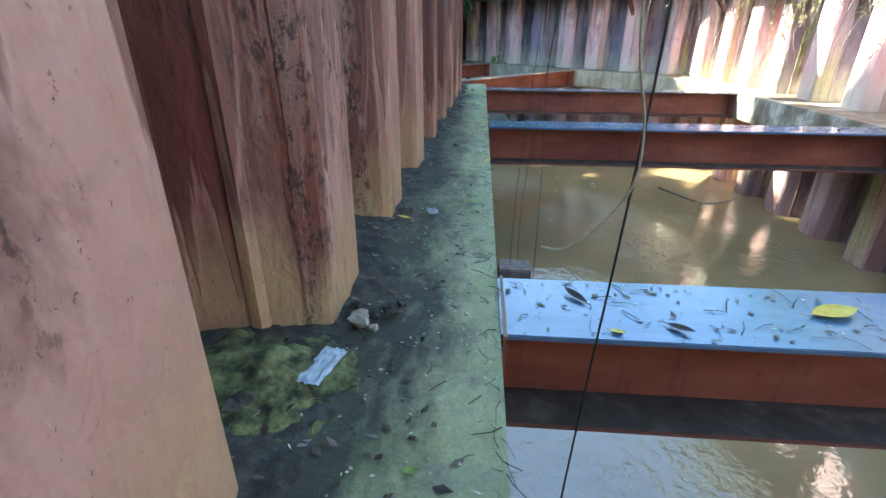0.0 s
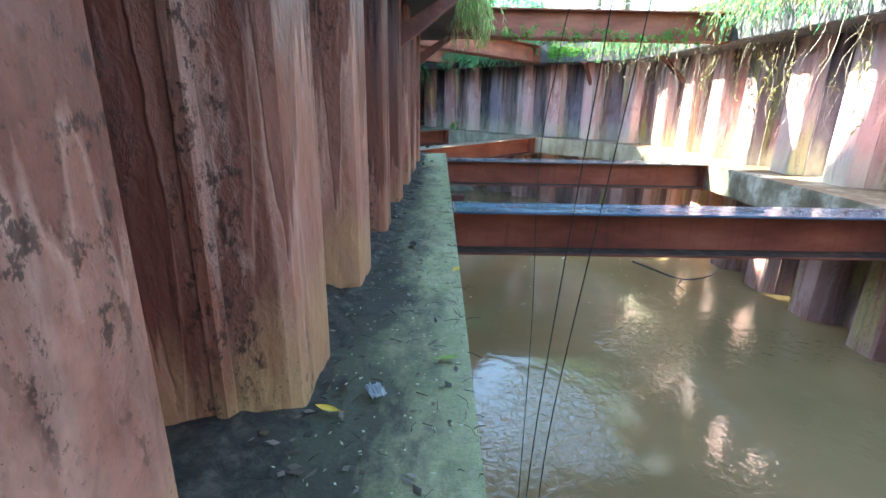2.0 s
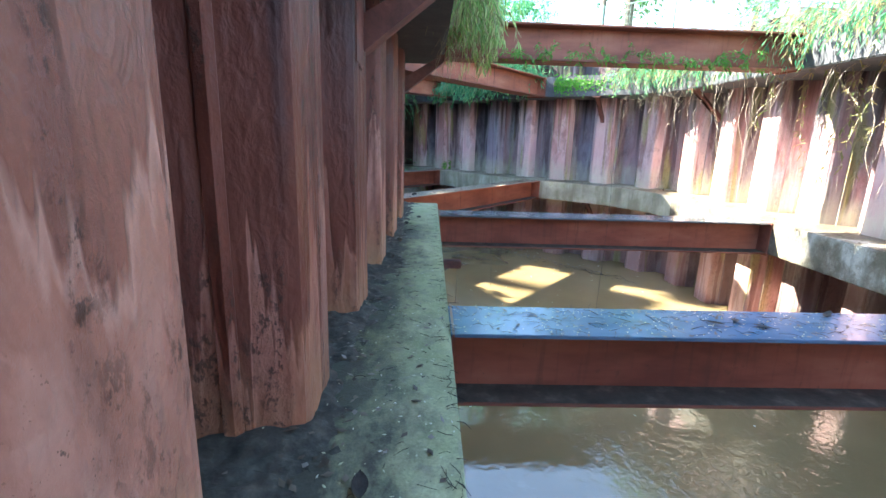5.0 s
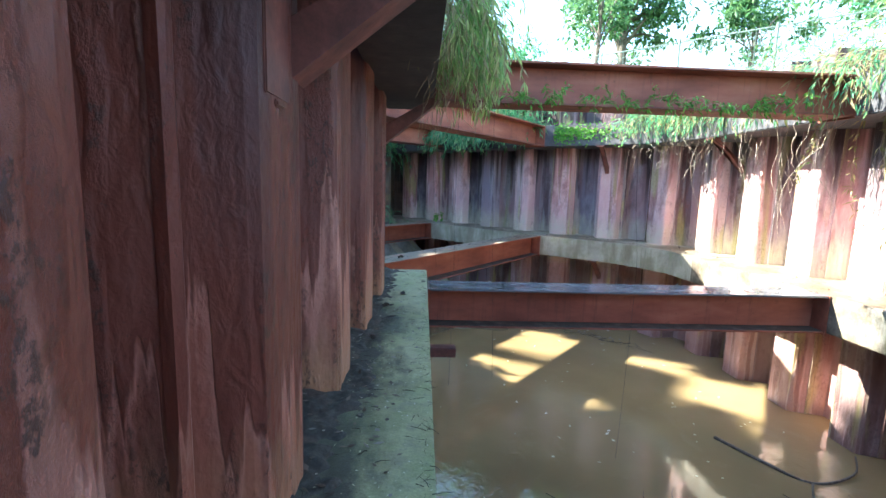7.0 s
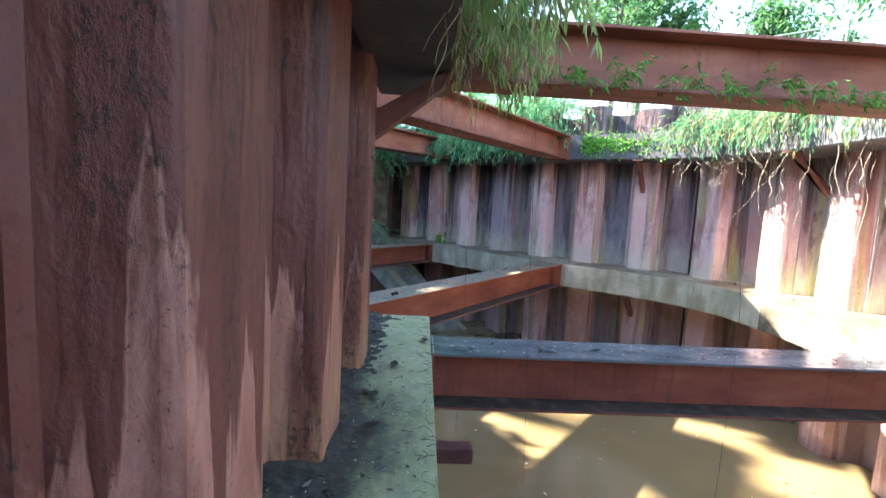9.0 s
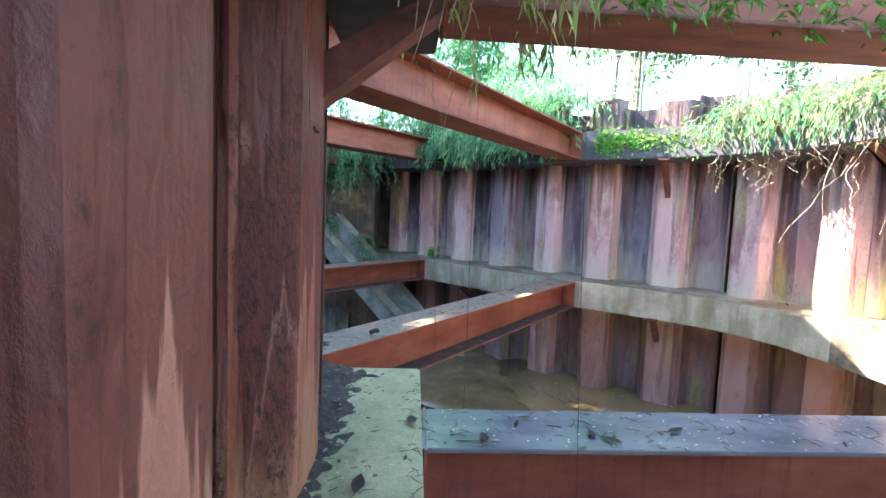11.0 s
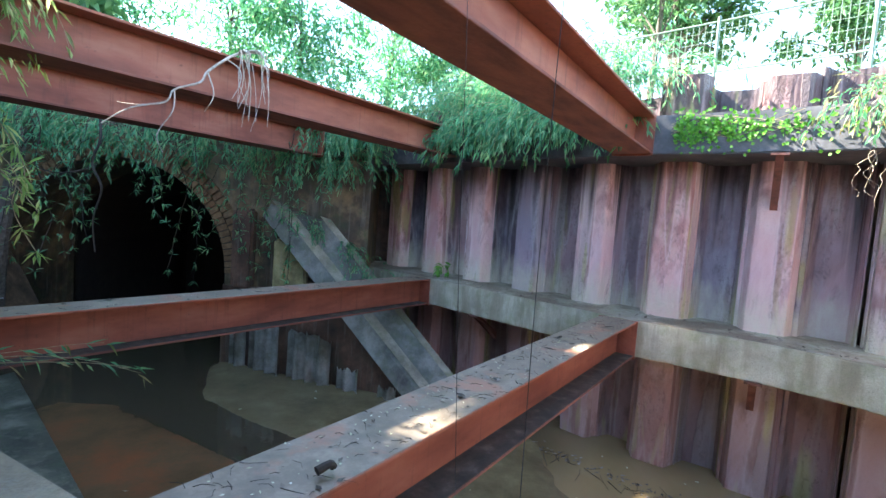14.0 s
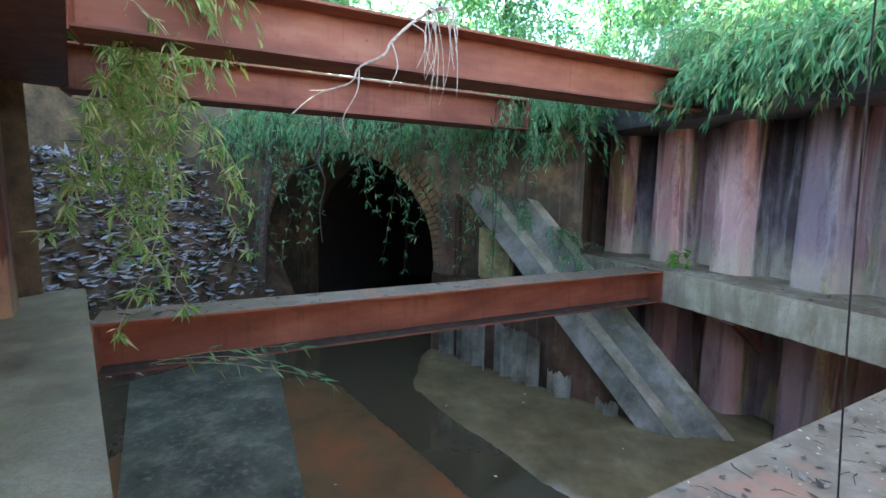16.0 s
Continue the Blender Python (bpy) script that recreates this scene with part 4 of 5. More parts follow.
def hanging(name, label, category, tops, drop, rng, r=0.006, leaves=0, material=None, wander=0.05, group="", leafmat=None, leaf=(0.10, 0.022)):
    """Roots or vines that hang from given points."""
    ob = thing(name, label, category, group)
    sb = bmesh.new()
    vs, fs = [], []
    for t in tops:
        p = Vector(t)
        L = rng.uniform(*drop)
        pts = [p.copy()]
        n = 9
        w = Vector((rng.gauss(0, wander), rng.gauss(0, wander), 0))
        for i in range(n):
            w = w * 0.6 + Vector((rng.gauss(0, wander), rng.gauss(0, wander), 0))
            p = p + Vector((w.x, w.y, -L / n))
            pts.append(p.copy())
            for _ in range(round(leaves / n) if leaves else 0):
                add_leaf(vs, fs, p + rand_dir(rng) * 0.03, (rand_dir(rng) + Vector((0, 0, -0.5))).normalized(), (Vector((0, 0, 1)) + rand_dir(rng) * 0.5).normalized(), leaf[0] * rng.uniform(0.6, 1.3), leaf[1] * rng.uniform(0.7, 1.3))
        tube(smooth_line(pts, 2), r * rng.uniform(0.6, 1.3), 4, sb, 0.5)
    tagged(part("strand_tangle", sb, material or ROOT, ob), kind="stuff")
    if fs:
        leaf_part("foliage", vs, fs, leafmat or LEAF, ob)
    return ob


def along_far(s0, s1, step, z, back=0.1, rng=None):
    out = []
    s = s0
    while s < s1:
        p, t = along(FAR_INNER, s)
        n = Vector((t.y, -t.x))
        out.append((p.x + n.x * back, p.y + n.y * back, z + (rng.uniform(-0.15, 0.15) if rng else 0)))
        s += step
    return out


rng = random.Random(11)
INWARD = (-0.70, -0.70, 0)
# arc lengths along the far wall: right wall to 20.2, bend to 24.2, strut end 25.6, far end 30.5
bamboo("bamboo_bush", "dense green bamboo hanging over the far waler", "bush", along_far(25.6, 29.3, 0.14, 3.35, 0.12, rng), INWARD, rng, 13, (0.5, 1.45), 0.55, 1.55, 26, (0.20, 0.042), 0.8, group="bushes on the walls")
bamboo("bamboo_bush", "dense green bamboo above the far pile wall", "bush", along_far(25.3, 30.4, 0.2, 3.9, 0.9, rng), INWARD, rng, 13, (0.9, 1.9), 1.2, 1.5, 24, (0.16, 0.032), 0.6, group="bushes on the walls")
bamboo("bamboo_bush", "dry and green bamboo hanging over the bend of the waler", "bush", along_far(20.3, 22.4, 0.15, 3.35, 0.12, rng), INWARD, rng, 11, (0.6, 1.2), 0.5, 2.0, 20, (0.14, 0.026), 0.55, dry=0.25, group="bushes on the walls")
bamboo("bamboo_bush", "tangle of bamboo hanging over the sunlit pile wall", "bush", along_far(12.0, 20.2, 0.22, 3.4, 0.2, rng), (-1, -0.1, 0), rng, 8, (0.7, 1.5), 0.5, 2.1, 18, (0.15, 0.026), 0.55, dry=0.4, group="bushes on the walls")
bamboo("bamboo_bush", "bamboo growing along the top of the pile wall", "bush", along_far(9.0, 20.5, 0.45, 4.0, 1.15, rng), INWARD, rng, 6, (0.6, 1.3), 1.3, 1.0, 16, (0.15, 0.026), 0.7, dry=0.15, group="bushes on the walls")
hanging("hanging_roots", "pale dry roots hanging down the sunlit pile wall", "roots", [(6.25 + rng.uniform(-0.3, 0.55), y, 3.0) for y in np.linspace(4.0, 11.3, 64)], (0.7, 2.4), rng, 0.0045, 0, ROOT, 0.05)
hanging("hanging_roots", "dry roots hanging over the bend of the waler", "roots", along_far(20.4, 22.4, 0.05, 2.8, 0.05, rng), (0.3, 0.9), rng, 0.0045, 0, ROOT, 0.05)
hanging("hanging_vine", "leafy vine hanging down the sunlit pile wall", "vine", [(6.5, y, 2.9) for y in (4.6, 5.0, 5.5, 5.9, 6.3, 6.9, 7.1, 7.25, 7.4, 7.9, 8.6)], (1.0, 2.1), rng, 0.005, 40, STEM, 0.05, leafmat=LEAF_DRY, leaf=(0.15, 0.03))
bamboo("bamboo_bush", "pale green bamboo hanging from the near upper waler", "bush", [(-0.05 + rng.uniform(-0.15, 0.1), y, 3.3) for y in np.linspace(5.4, 8.4, 17)], (1, -0.15, 0), rng, 10, (0.6, 1.35), 0.35, 2.4, 22, (0.17, 0.022), 0.5, material=LEAF_YOUNG, dry=0.25, group="bushes on the walls")
hanging("hanging_roots", "thin straw stems hanging from the near upper waler", "roots", [(rng.uniform(0.04, 0.22), y, 3.2) for y in np.linspace(5.0, 8.4, 40)], (0.6, 1.3), rng, 0.004, 0, STEM, 0.03)
bamboo("bamboo_bush", "bamboo over the corner where the walls meet", "bush", [(-0.9 - 0.13 * i, 18.9 + 0.03 * i, 3.3 + rng.uniform(-0.3, 0.3)) for i in range(16)], (-0.1, -1, 0), rng, 11, (0.5, 1.2), 0.5, 1.5, 22, (0.18, 0.036), 0.85, group="bushes on the walls")
bamboo("bamboo_bush", "shaded creeper hanging over the culvert wall", "bush", [(-1.6 - 0.2 * i, 19.1, 3.1 + rng.uniform(-0.6, 0.5)) for i in range(46)], (0, -1, 0), rng, 10, (0.5, 1.6), 0.3, 1.6, 24, (0.18, 0.038), 0.95, group="bushes on the walls")
hanging("hanging_vine", "thin dark vines hanging before the culvert", "vine", [(-2.4 - 0.22 * i + rng.uniform(-0.3, 0.3), 18.3 + rng.uniform(-0.7, 0.5), 3.0) for i in range(34)], (1.4, 3.7), rng, 0.009, 54, TWIG, 0.07, leaf=(0.17, 0.036))
# creeper on the far waler's face
cr = thing("creeper", "bright green creeper on the dark far waler", "creeper", "")
vs, fs = [], []
for i in range(620):
    s = 24.62 - abs(rng.gauss(0, 0.55)) - (0.0 if rng.random() < 0.75 else rng.uniform(0.3, 1.6))
    p, t = along(FAR_INNER, s)
    n = Vector((-t.y, t.x, 0))
    z = 3.0 + rng.gauss(0, 0.13)
    add_leaf(vs, fs, Vector((p.x, p.y, min(z, 3.3))) + n * rng.uniform(0.01, 0.07), (rand_dir(rng) + n * 0.6).normalized(), n, 0.065 * rng.uniform(0.6, 1.3), 0.055)
leaf_part("foliage", vs, fs, LEAF_IVY, cr)
sb = bmesh.new()
for k in range(7):
    pts = []
    for i in range(7):
        p, t = along(FAR_INNER, 24.7 - i * 0.27)
        pts.append((p.x - t.y * 0.015, p.y + t.x * 0.015, 2.95 + 0.1 * math.sin(i * 1.3 + k) + k * 0.03))
    tube(smooth_line(pts, 3), 0.004, 4, sb)
tagged(part("stalk_tangle", sb, STEM, cr), kind="stuff")
# ferns on the bottom flange of the crossing strut
for x in (1.2, 1.7, 2.3, 2.7, 3.2, 3.6, 4.1, 4.6, 4.75, 5.2):
    bamboo("fern", "small green fern on the flange of a strut", "fern", [(x, 7.62, 2.69)], (0.2, -0.8, 0.2), rng, 9, (0.12, 0.34), 0.9, 1.2, 12, (0.085, 0.024), 0.7, material=LEAF_IVY, group="ferns on the strut", stem_r=0.003)
bamboo("fern", "small seedling growing on the far waler", "fern", [(0.62, 18.75, 0.22)], INWARD, rng, 7, (0.15, 0.25), 0.5, 1.0, 9, (0.16, 0.06), 0.7, material=LEAF_IVY, stem_r=0.004)
# vines and roots by the corner waler
hanging("hanging_vine", "yellowish leafy bamboo stems hanging beside the corner wall", "vine", [(-4.6 - 0.75 * i * 0.13, 12.0 + 0.5 * i * 0.13, 3.1) for i in range(15)], (1.4, 3.3), rng, 0.008, 100, STEM, 0.09, leafmat=LEAF_YOUNG, leaf=(0.19, 0.034))
hanging("hanging_vine", "pale yellow leafy vine hanging beside the corner wall", "vine", [(-4.9 - 0.75 * i * 0.2, 12.5 + 0.5 * i * 0.2, 3.2) for i in range(9)], (1.2, 2.8), rng, 0.007, 80, STEM, 0.10, leafmat=LEAF_YOUNG, leaf=(0.17, 0.034))
bamboo("bamboo_bush", "sunlit bamboo over the corner waler", "bush", [(-4.4 - 0.75 * i * 0.18, 11.8 + 0.5 * i * 0.18, 3.4) for i in range(16)], (0.5, 0.87, 0), rng, 8, (0.6, 1.4), 0.6, 1.8, 20, (0.17, 0.03), 0.5, group="bushes on the walls", dry=0.15, material=LEAF_YOUNG)


bamboo("creeper", "thin green creeper trailing over the head of the raker", "creeper", [R_TOP[0].lerp(R_FOOT[0], t).lerp(R_TOP[1].lerp(R_FOOT[1], t), u) for t, u in ((0.02, 0.3), (0.05, 0.7), (0.10, 0.5), (0.14, 0.95), (0.20, 0.9), (0.26, 0.98), (0.32, 0.95))], (0.3, -0.6, 0.1), rng, 8, (0.3, 0.8), 0.4, 1.6, 14, (0.12, 0.026), 0.7, stem_r=0.004)


def root_bundle():
    ob = thing("aerial_roots", "pale forked roots hanging over a strut", "roots")
    sb = bmesh.new()
    top = Vector((-2.62, 14.05, 3.37))
    main = [top, (-2.70, 13.88, 3.24), (-2.86, 13.72, 3.02), (-2.90, 13.62, 2.86), (-3.14, 13.5, 2.72), (-3.2, 13.42, 2.55), (-3.5, 13.25, 2.42), (-3.72, 13.1, 2.2)]
    tube(smooth_line(main, 5), 0.019, 6, sb, 0.35)
    for k, tail in ((2, [(-2.72, 13.6, 2.72), (-2.8, 13.55, 2.5)]), (4, [(-3.1, 13.4, 2.45), (-3.22, 13.3, 2.15), (-3.15, 13.3, 1.95)]), (5, [(-3.5, 13.45, 2.5), (-3.8, 13.5, 2.52)]), (1, [(-2.5, 13.8, 3.1), (-2.45, 13.7, 2.9), (-2.52, 13.65, 2.7)])):
        tube(smooth_line([main[k]] + tail, 4), 0.010, 5, sb, 0.4)
    for i in range(15):
        p0 = top + Vector((rng.uniform(0.02, 0.42), rng.uniform(-0.20, 0.0), -0.01))
        q = p0 + Vector((rng.uniform(-0.12, 0.12), rng.uniform(-0.1, 0.1), 0))
        L = rng.uniform(0.4, 1.15)
        tube(smooth_line([top, p0, q + Vector((0, 0, -L * 0.5)), q + Vector((rng.gauss(0, 0.06), rng.gauss(0, 0.06), -L))], 4), rng.uniform(0.006, 0.013), 5, sb, 0.4)
    tagged(part("strand_tangle", sb, ROOT, ob), kind="stuff")


root_bundle()
# thin trunk and old root by the mound
tr = thing("dead_tree", "thin pale dead tree standing before the culvert", "tree")
part("stem", tube(smooth_line([(-9.55, 18.6, -1.9), (-9.45, 18.55, -0.4), (-9.35, 18.7, 1.2), (-9.2, 18.8, 2.4), (-9.25, 18.8, 3.8)], 6), 0.19, 10, None, 0.5), BARK, tr)
part("branch", tube(smooth_line([(-9.4, 18.6, 0.4), (-9.9, 18.3, 1.1), (-10.0, 18.2, 2.0), (-10.6, 18.0, 3.2)], 5), 0.06, 7, None, 0.5), BARK, tr)
part("root", tube(smooth_line([(-9.5, 18.6, -0.9), (-9.9, 18.0, -0.6), (-10.6, 17.4, 0.0)], 5), 0.09, 7, None, 0.4), BARK, tr)
li = thing("liana", "black twisted liana hanging before the culvert", "vine")
part("stem", tube(smooth_line([(-6.7, 17.6, 3.2), (-6.6, 17.5, 2.5), (-6.75, 17.5, 2.0), (-6.55, 17.5, 1.5), (-6.7, 17.5, 0.9), (-6.65, 17.5, 0.2)], 5), 0.028, 6, None, 0.6), TWIG, li)
part("side_shoot", tube(smooth_line([(-6.75, 17.5, 1.9), (-7.3, 17.2, 1.75), (-8.0, 17.0, 2.1), (-8.8, 16.7, 2.7)], 5), 0.014, 5, None, 0.5), TWIG, li)
vs, fs = [], []
for i in range(7000):
    x, y = rng.uniform(-12.9, -8.8), rng.uniform(12.6, 18.6)
    z = mound(x, y)
    if z < -2.4:
        continue
    add_leaf(vs, fs, Vector((x, y, z + 0.015)), (rand_dir(rng) * Vector((1, 1, 0.25))).normalized(), Vector((0.4, -0.2, 1)).normalized(), rng.uniform(0.14, 0.34), rng.uniform(0.07, 0.16), 0.2, -0.1)
tagged(leaf_part("leaf_litter", vs, fs, LITTER_PALE, None), "dead brown and grey leaves on the earth bank", "leaves", kind="stuff")

bamboo("bamboo_branch", "thin bamboo branch with pale leaves reaching over the strut", "branch", [(-4.5, 11.85, -0.22)], (0.86, 0.45, 0.0), rng, 3, (1.2, 1.7), 0.12, 0.35, 15, (0.16, 0.028), 0.10, dry=0.4)


# ---- trees ----
def tree(name, label, base, crown, radius, rng, trunk_r=0.22, leaves=6000, leaf=(0.26, 0.13), clumps=34, material=None, low=None, group="trees round the pit"):
    """Tapered trunk, limbs out to clumps of leaves, gaps between the clumps."""
    ob = thing(name, label, "tree", group)
    base, crown = Vector(base), Vector(crown)
    rad = Vector(radius)
    mid = base.lerp(crown, 0.5) + Vector((rng.uniform(-0.4, 0.4), rng.uniform(-0.4, 0.4), 0))
    part("trunk", tube(smooth_line([base - Vector((0, 0, 0.3)), mid, crown], 6), trunk_r, 9, None, 0.35), BARK, ob)
    lb = bmesh.new()
    vs, fs = [], []
    for k in range(clumps):
        d = rand_dir(rng)
        c = crown + Vector((d.x * rad.x, d.y * rad.y, d.z * rad.z)) * rng.uniform(0.35, 1.0)
        s = base.lerp(crown, rng.uniform(0.55, 1.0))
        if k % 2 == 0:
            tube(smooth_line([s, s.lerp(c, 0.5) + Vector((0, 0, 0.35)), c], 4), trunk_r * 0.28, 5, lb, 0.25)
        cr = rng.uniform(0.22, 0.42) * rad.length / 1.7
        for _ in range(leaves // clumps):
            o = rand_dir(rng) * (cr * rng.random() ** 0.5)
            o.z *= 0.6
            add_leaf(vs, fs, c + o, (rand_dir(rng) + Vector((0, 0, -0.4))).normalized(), (Vector((0, 0, 1)) + rand_dir(rng) * 0.7).normalized(), leaf[0] * rng.uniform(0.6, 1.3), leaf[1] * rng.uniform(0.7, 1.3))
    tagged(part("branchwork", lb, BARK, ob), kind="stuff")
    leaf_part("crown", vs, fs, material or LEAF_TREE, ob)
    return ob


rng = random.Random(23)
G = GROUND_Z
# first eleven: added sun blockers out of view, crowns set to shape the sun patches
tree("tree", "unseen tall tree added to shade the pit, back from the near wall", (-17.5, -1.0, G), (-17.3, -1.0, 17.8), (4.0, 6.0, 2.2), rng, 0.45, 16000, (0.46, 0.26), 76)
tree("tree", "unseen tall tree added to shade the pit, behind the near pile wall", (-17.0, 7.4, G), (-16.8, 7.4, 17.8), (3.6, 6.0, 2.2), rng, 0.42, 18000, (0.46, 0.26), 84)
tree("tree", "unseen tall tree added to shade the pit, behind the corner wall", (-16.4, 13.8, G), (-16.4, 13.8, 17.8), (2.6, 2.8, 2.0), rng, 0.36, 9000, (0.46, 0.26), 44)
tree("tree", "tall tree added beyond the culvert to shade the far wall", (-14.0, 25.5, G), (-14.0, 24.7, 14.0), (3.6, 2.2, 1.0), rng, 0.32, 12000, (0.46, 0.26), 60)
tree("tree", "dense tree added beside the earth bank to shade the dark end", (-16.0, 20.5, G), (-12.8, 20.3, 6.9), (3.8, 3.2, 1.7), rng, 0.34, 14000, (0.46, 0.26), 66)
tree("tree", "leafy tree added behind the corner wall to shade it", (-16.5, 15.2, G), (-13.1, 15.3, 7.4), (2.5, 2.7, 1.3), rng, 0.28, 9000, (0.46, 0.26), 44)
tree("tree", "unseen leaning tree added to shade the dusty strut", (-20.5, 24.5, G), (-21.0, 22.0, 19.0), (0.9, 1.0, 0.3), rng, 0.3, 4500, (0.46, 0.26), 26)
tree("tree", "unseen broad tall tree added to shade the water, beyond the corner wall", (-20.5, 18.2, G), (-19.8, 17.8, 17.6), (3.2, 2.1, 1.2), rng, 0.38, 13000, (0.46, 0.26), 64)
tree("tree", "unseen small-crowned tree added to shade the bend of the far waler", (-15.5, 22.8, G), (-14.2, 22.0, 16.5), (1.7, 1.6, 0.9), rng, 0.26, 5000, (0.46, 0.26), 26)
tree("tree", "low spreading tree added to shade the footing, behind the earth bank", (-19.6, 19.6, G), (-17.5, 19.2, 7.3), (2.4, 2.6, 1.5), rng, 0.28, 9000, (0.46, 0.26), 46)
tree("tree", "unseen slender tree added to shade the far end of the dusty strut", (-20.6, 26.2, G), (-19.4, 24.3, 19.0), (0.7, 0.9, 0.3), rng, 0.22, 3200, (0.46, 0.26), 20)
tree("tree", "ivy-clad tree beyond the far wall", (11.9, 31.0, G), (12.0, 31.0, 13.5), (3.6, 3.0, 5.0), rng, 0.42, 5200, (0.4, 0.2), 40)
tree("tree", "slender tree beyond the far wall", (9.0, 27.0, G), (9.2, 27.0, 11.5), (2.4, 2.4, 2.4), rng, 0.20, 1800, (0.3, 0.15), 18)
tree("tree", "slender tree beyond the pile wall", (17.5, 27.0, G), (17.5, 26.5, 10.5), (3.0, 3.0, 3.2), rng, 0.2, 3000, (0.32, 0.15), 24)
tree("tree", "leafy tree beyond the pile wall", (17.0, 17.0, G), (16.5, 17.0, 10.0), (3.5, 3.5, 3.2), rng, 0.22, 4200, (0.3, 0.14), 30)
tree("tree", "leafy tree beyond the pile wall", (14.0, 8.0, G), (14.0, 8.0, 9.5), (3.5, 4.0, 3.0), rng, 0.22, 4200, (0.3, 0.14), 30)
for x, y, h in ((-15.5, 27, 9), (-11.5, 25.5, 8), (-8.0, 27, 10), (-4.6, 25.2, 8.2), (-1.6, 27.5, 9.5), (1.2, 25.0, 6.6), (3.8, 28.5, 7.6), (-18, 21, 9), (-17, 15.5, 8.5)):
    tree("bamboo_clump", "tall sunlit bamboo thicket behind the pit", (x, y, G), (x + rng.uniform(-0.4, 0.4), y - 0.5, G + h * 0.52), (2.3, 1.8, h * 0.5), rng, 0.09, 5200, (0.34, 0.075), 46, LEAF, group="bamboo thickets")
bamboo("grass_fringe", "bright bamboo grass at the rim behind the strut", "grass", [(-9.5 + 0.3 * i, 20.9 + 0.5 * math.sin(i), G + 0.05) for i in range(34)], (0.1, -1, 0), rng, 14, (0.8, 1.9), 1.6, 1.1, 20, (0.22, 0.04), 0.7)
bamboo("grass_fringe", "bright bamboo grass on the rim of the far wall", "grass", [(0.3 + 0.36 * i, 20.6 - 0.36 * i + rng.uniform(-0.3, 0.6), G + 0.05) for i in range(11)], (-0.7, -0.7, 0), rng, 9, (0.6, 1.4), 1.6, 1.0, 18, (0.2, 0.036), 0.7)

# ---- fence on the rim ----
fe = thing("fence", "grey-green wire mesh fence on the rim of the pit", "fence")
p0, p1 = Vector((4.2, 19.4, G)), Vector((13.0, 10.4, G))
for i in range(6):
    p = p0.lerp(p1, i / 5)
    part("post", tube([p - Vector((0, 0, 0.3)), p + Vector((0, 0, 2.3)), p + Vector((0, 0, 2.35))], 0.035, 8), FENCE, fe)
for z in (0.15, 1.2, 2.25):
    part("rail", tube([p0 + Vector((0, 0, z)), p0.lerp(p1, 0.5) + Vector((0, 0, z)), p1 + Vector((0, 0, z))], 0.022, 6), FENCE, fe)
wb = bmesh.new()
for i in range(101):
    p = p0.lerp(p1, i / 100)
    tube([p + Vector((0, 0, 0.15)), p + Vector((0, 0, 2.25))], 0.007, 3, wb)
for j in range(9):
    z = 0.3 + j * 0.22
    tube([p0 + Vector((0, 0, z)), p1 + Vector((0, 0, z))], 0.005, 3, wb)
part("wire_mesh", wb, FENCE, fe)

# ---- litter on the ledge and struts ----
rng = random.Random(31)


def flat_leaf(name, label, at, turn, ln, w, material, tilt=8.0, category="leaf", group=""):
    """A single fallen leaf: curled blade with a midrib and a stalk."""
    bm = bmesh.new()
    n = 8
    rows = []
    for i in range(n + 1):
        t = i / n
        hw = w * 0.5 * math.sin(math.pi * min(1, t * 1.02 + 0.01)) ** 0.8
        curl = 0.10 * ln * (t - 0.4) ** 2 * 2
        rows.append([bm.verts.new((t * ln, s * hw, curl + abs(s) * hw * 0.28)) for s in (-1, 0, 1)])
    for a, b in zip(rows, rows[1:]):
        for j in range(2):
            bm.faces.new((a[j], a[j + 1], b[j + 1], b[j]))
    bmesh.ops.remove_doubles(bm, verts=bm.verts[:], dist=0.0005)
    tube([(0.01, 0, 0.002), (-ln * 0.12, 0, 0.004), (-ln * 0.22, 0.01, 0.01)], 0.0018, 4, bm)
    ob = tagged(part(name, bm, material, smooth=True), label, category, group)
    ob.matrix_world = pose(*at, 0, -tilt * 0.3, turn)
    return ob


flat_leaf("fallen_leaf", "yellow leaf on the edge of the ledge", (-0.06, 0.10, 0.012), 60, 0.11, 0.055, YELLOW)
flat_leaf("fallen_leaf", "green leaf on the edge of the ledge", (-0.19, -1.27, 0.012), 10, 0.13, 0.045, GREEN_LEAF)
flat_leaf("fallen_leaf", "brownish yellow leaf on the ledge soil", (-0.62, -1.75, 0.03), 165, 0.12, 0.04, YELLOW)
flat_leaf("fallen_leaf", "large yellow leaf on a wet strut", (1.58, -2.86, 0.006), 12, 0.26, 0.12, YELLOW, 4)
flat_leaf("fallen_leaf", "small yellow leaf on a wet strut", (0.52, -3.08, 0.006), -20, 0.08, 0.03, YELLOW)
flat_leaf("fallen_leaf", "green leaf on the wet ledge", (-0.3, -3.95, 0.012), 200, 0.05, 0.03, GREEN_LEAF)


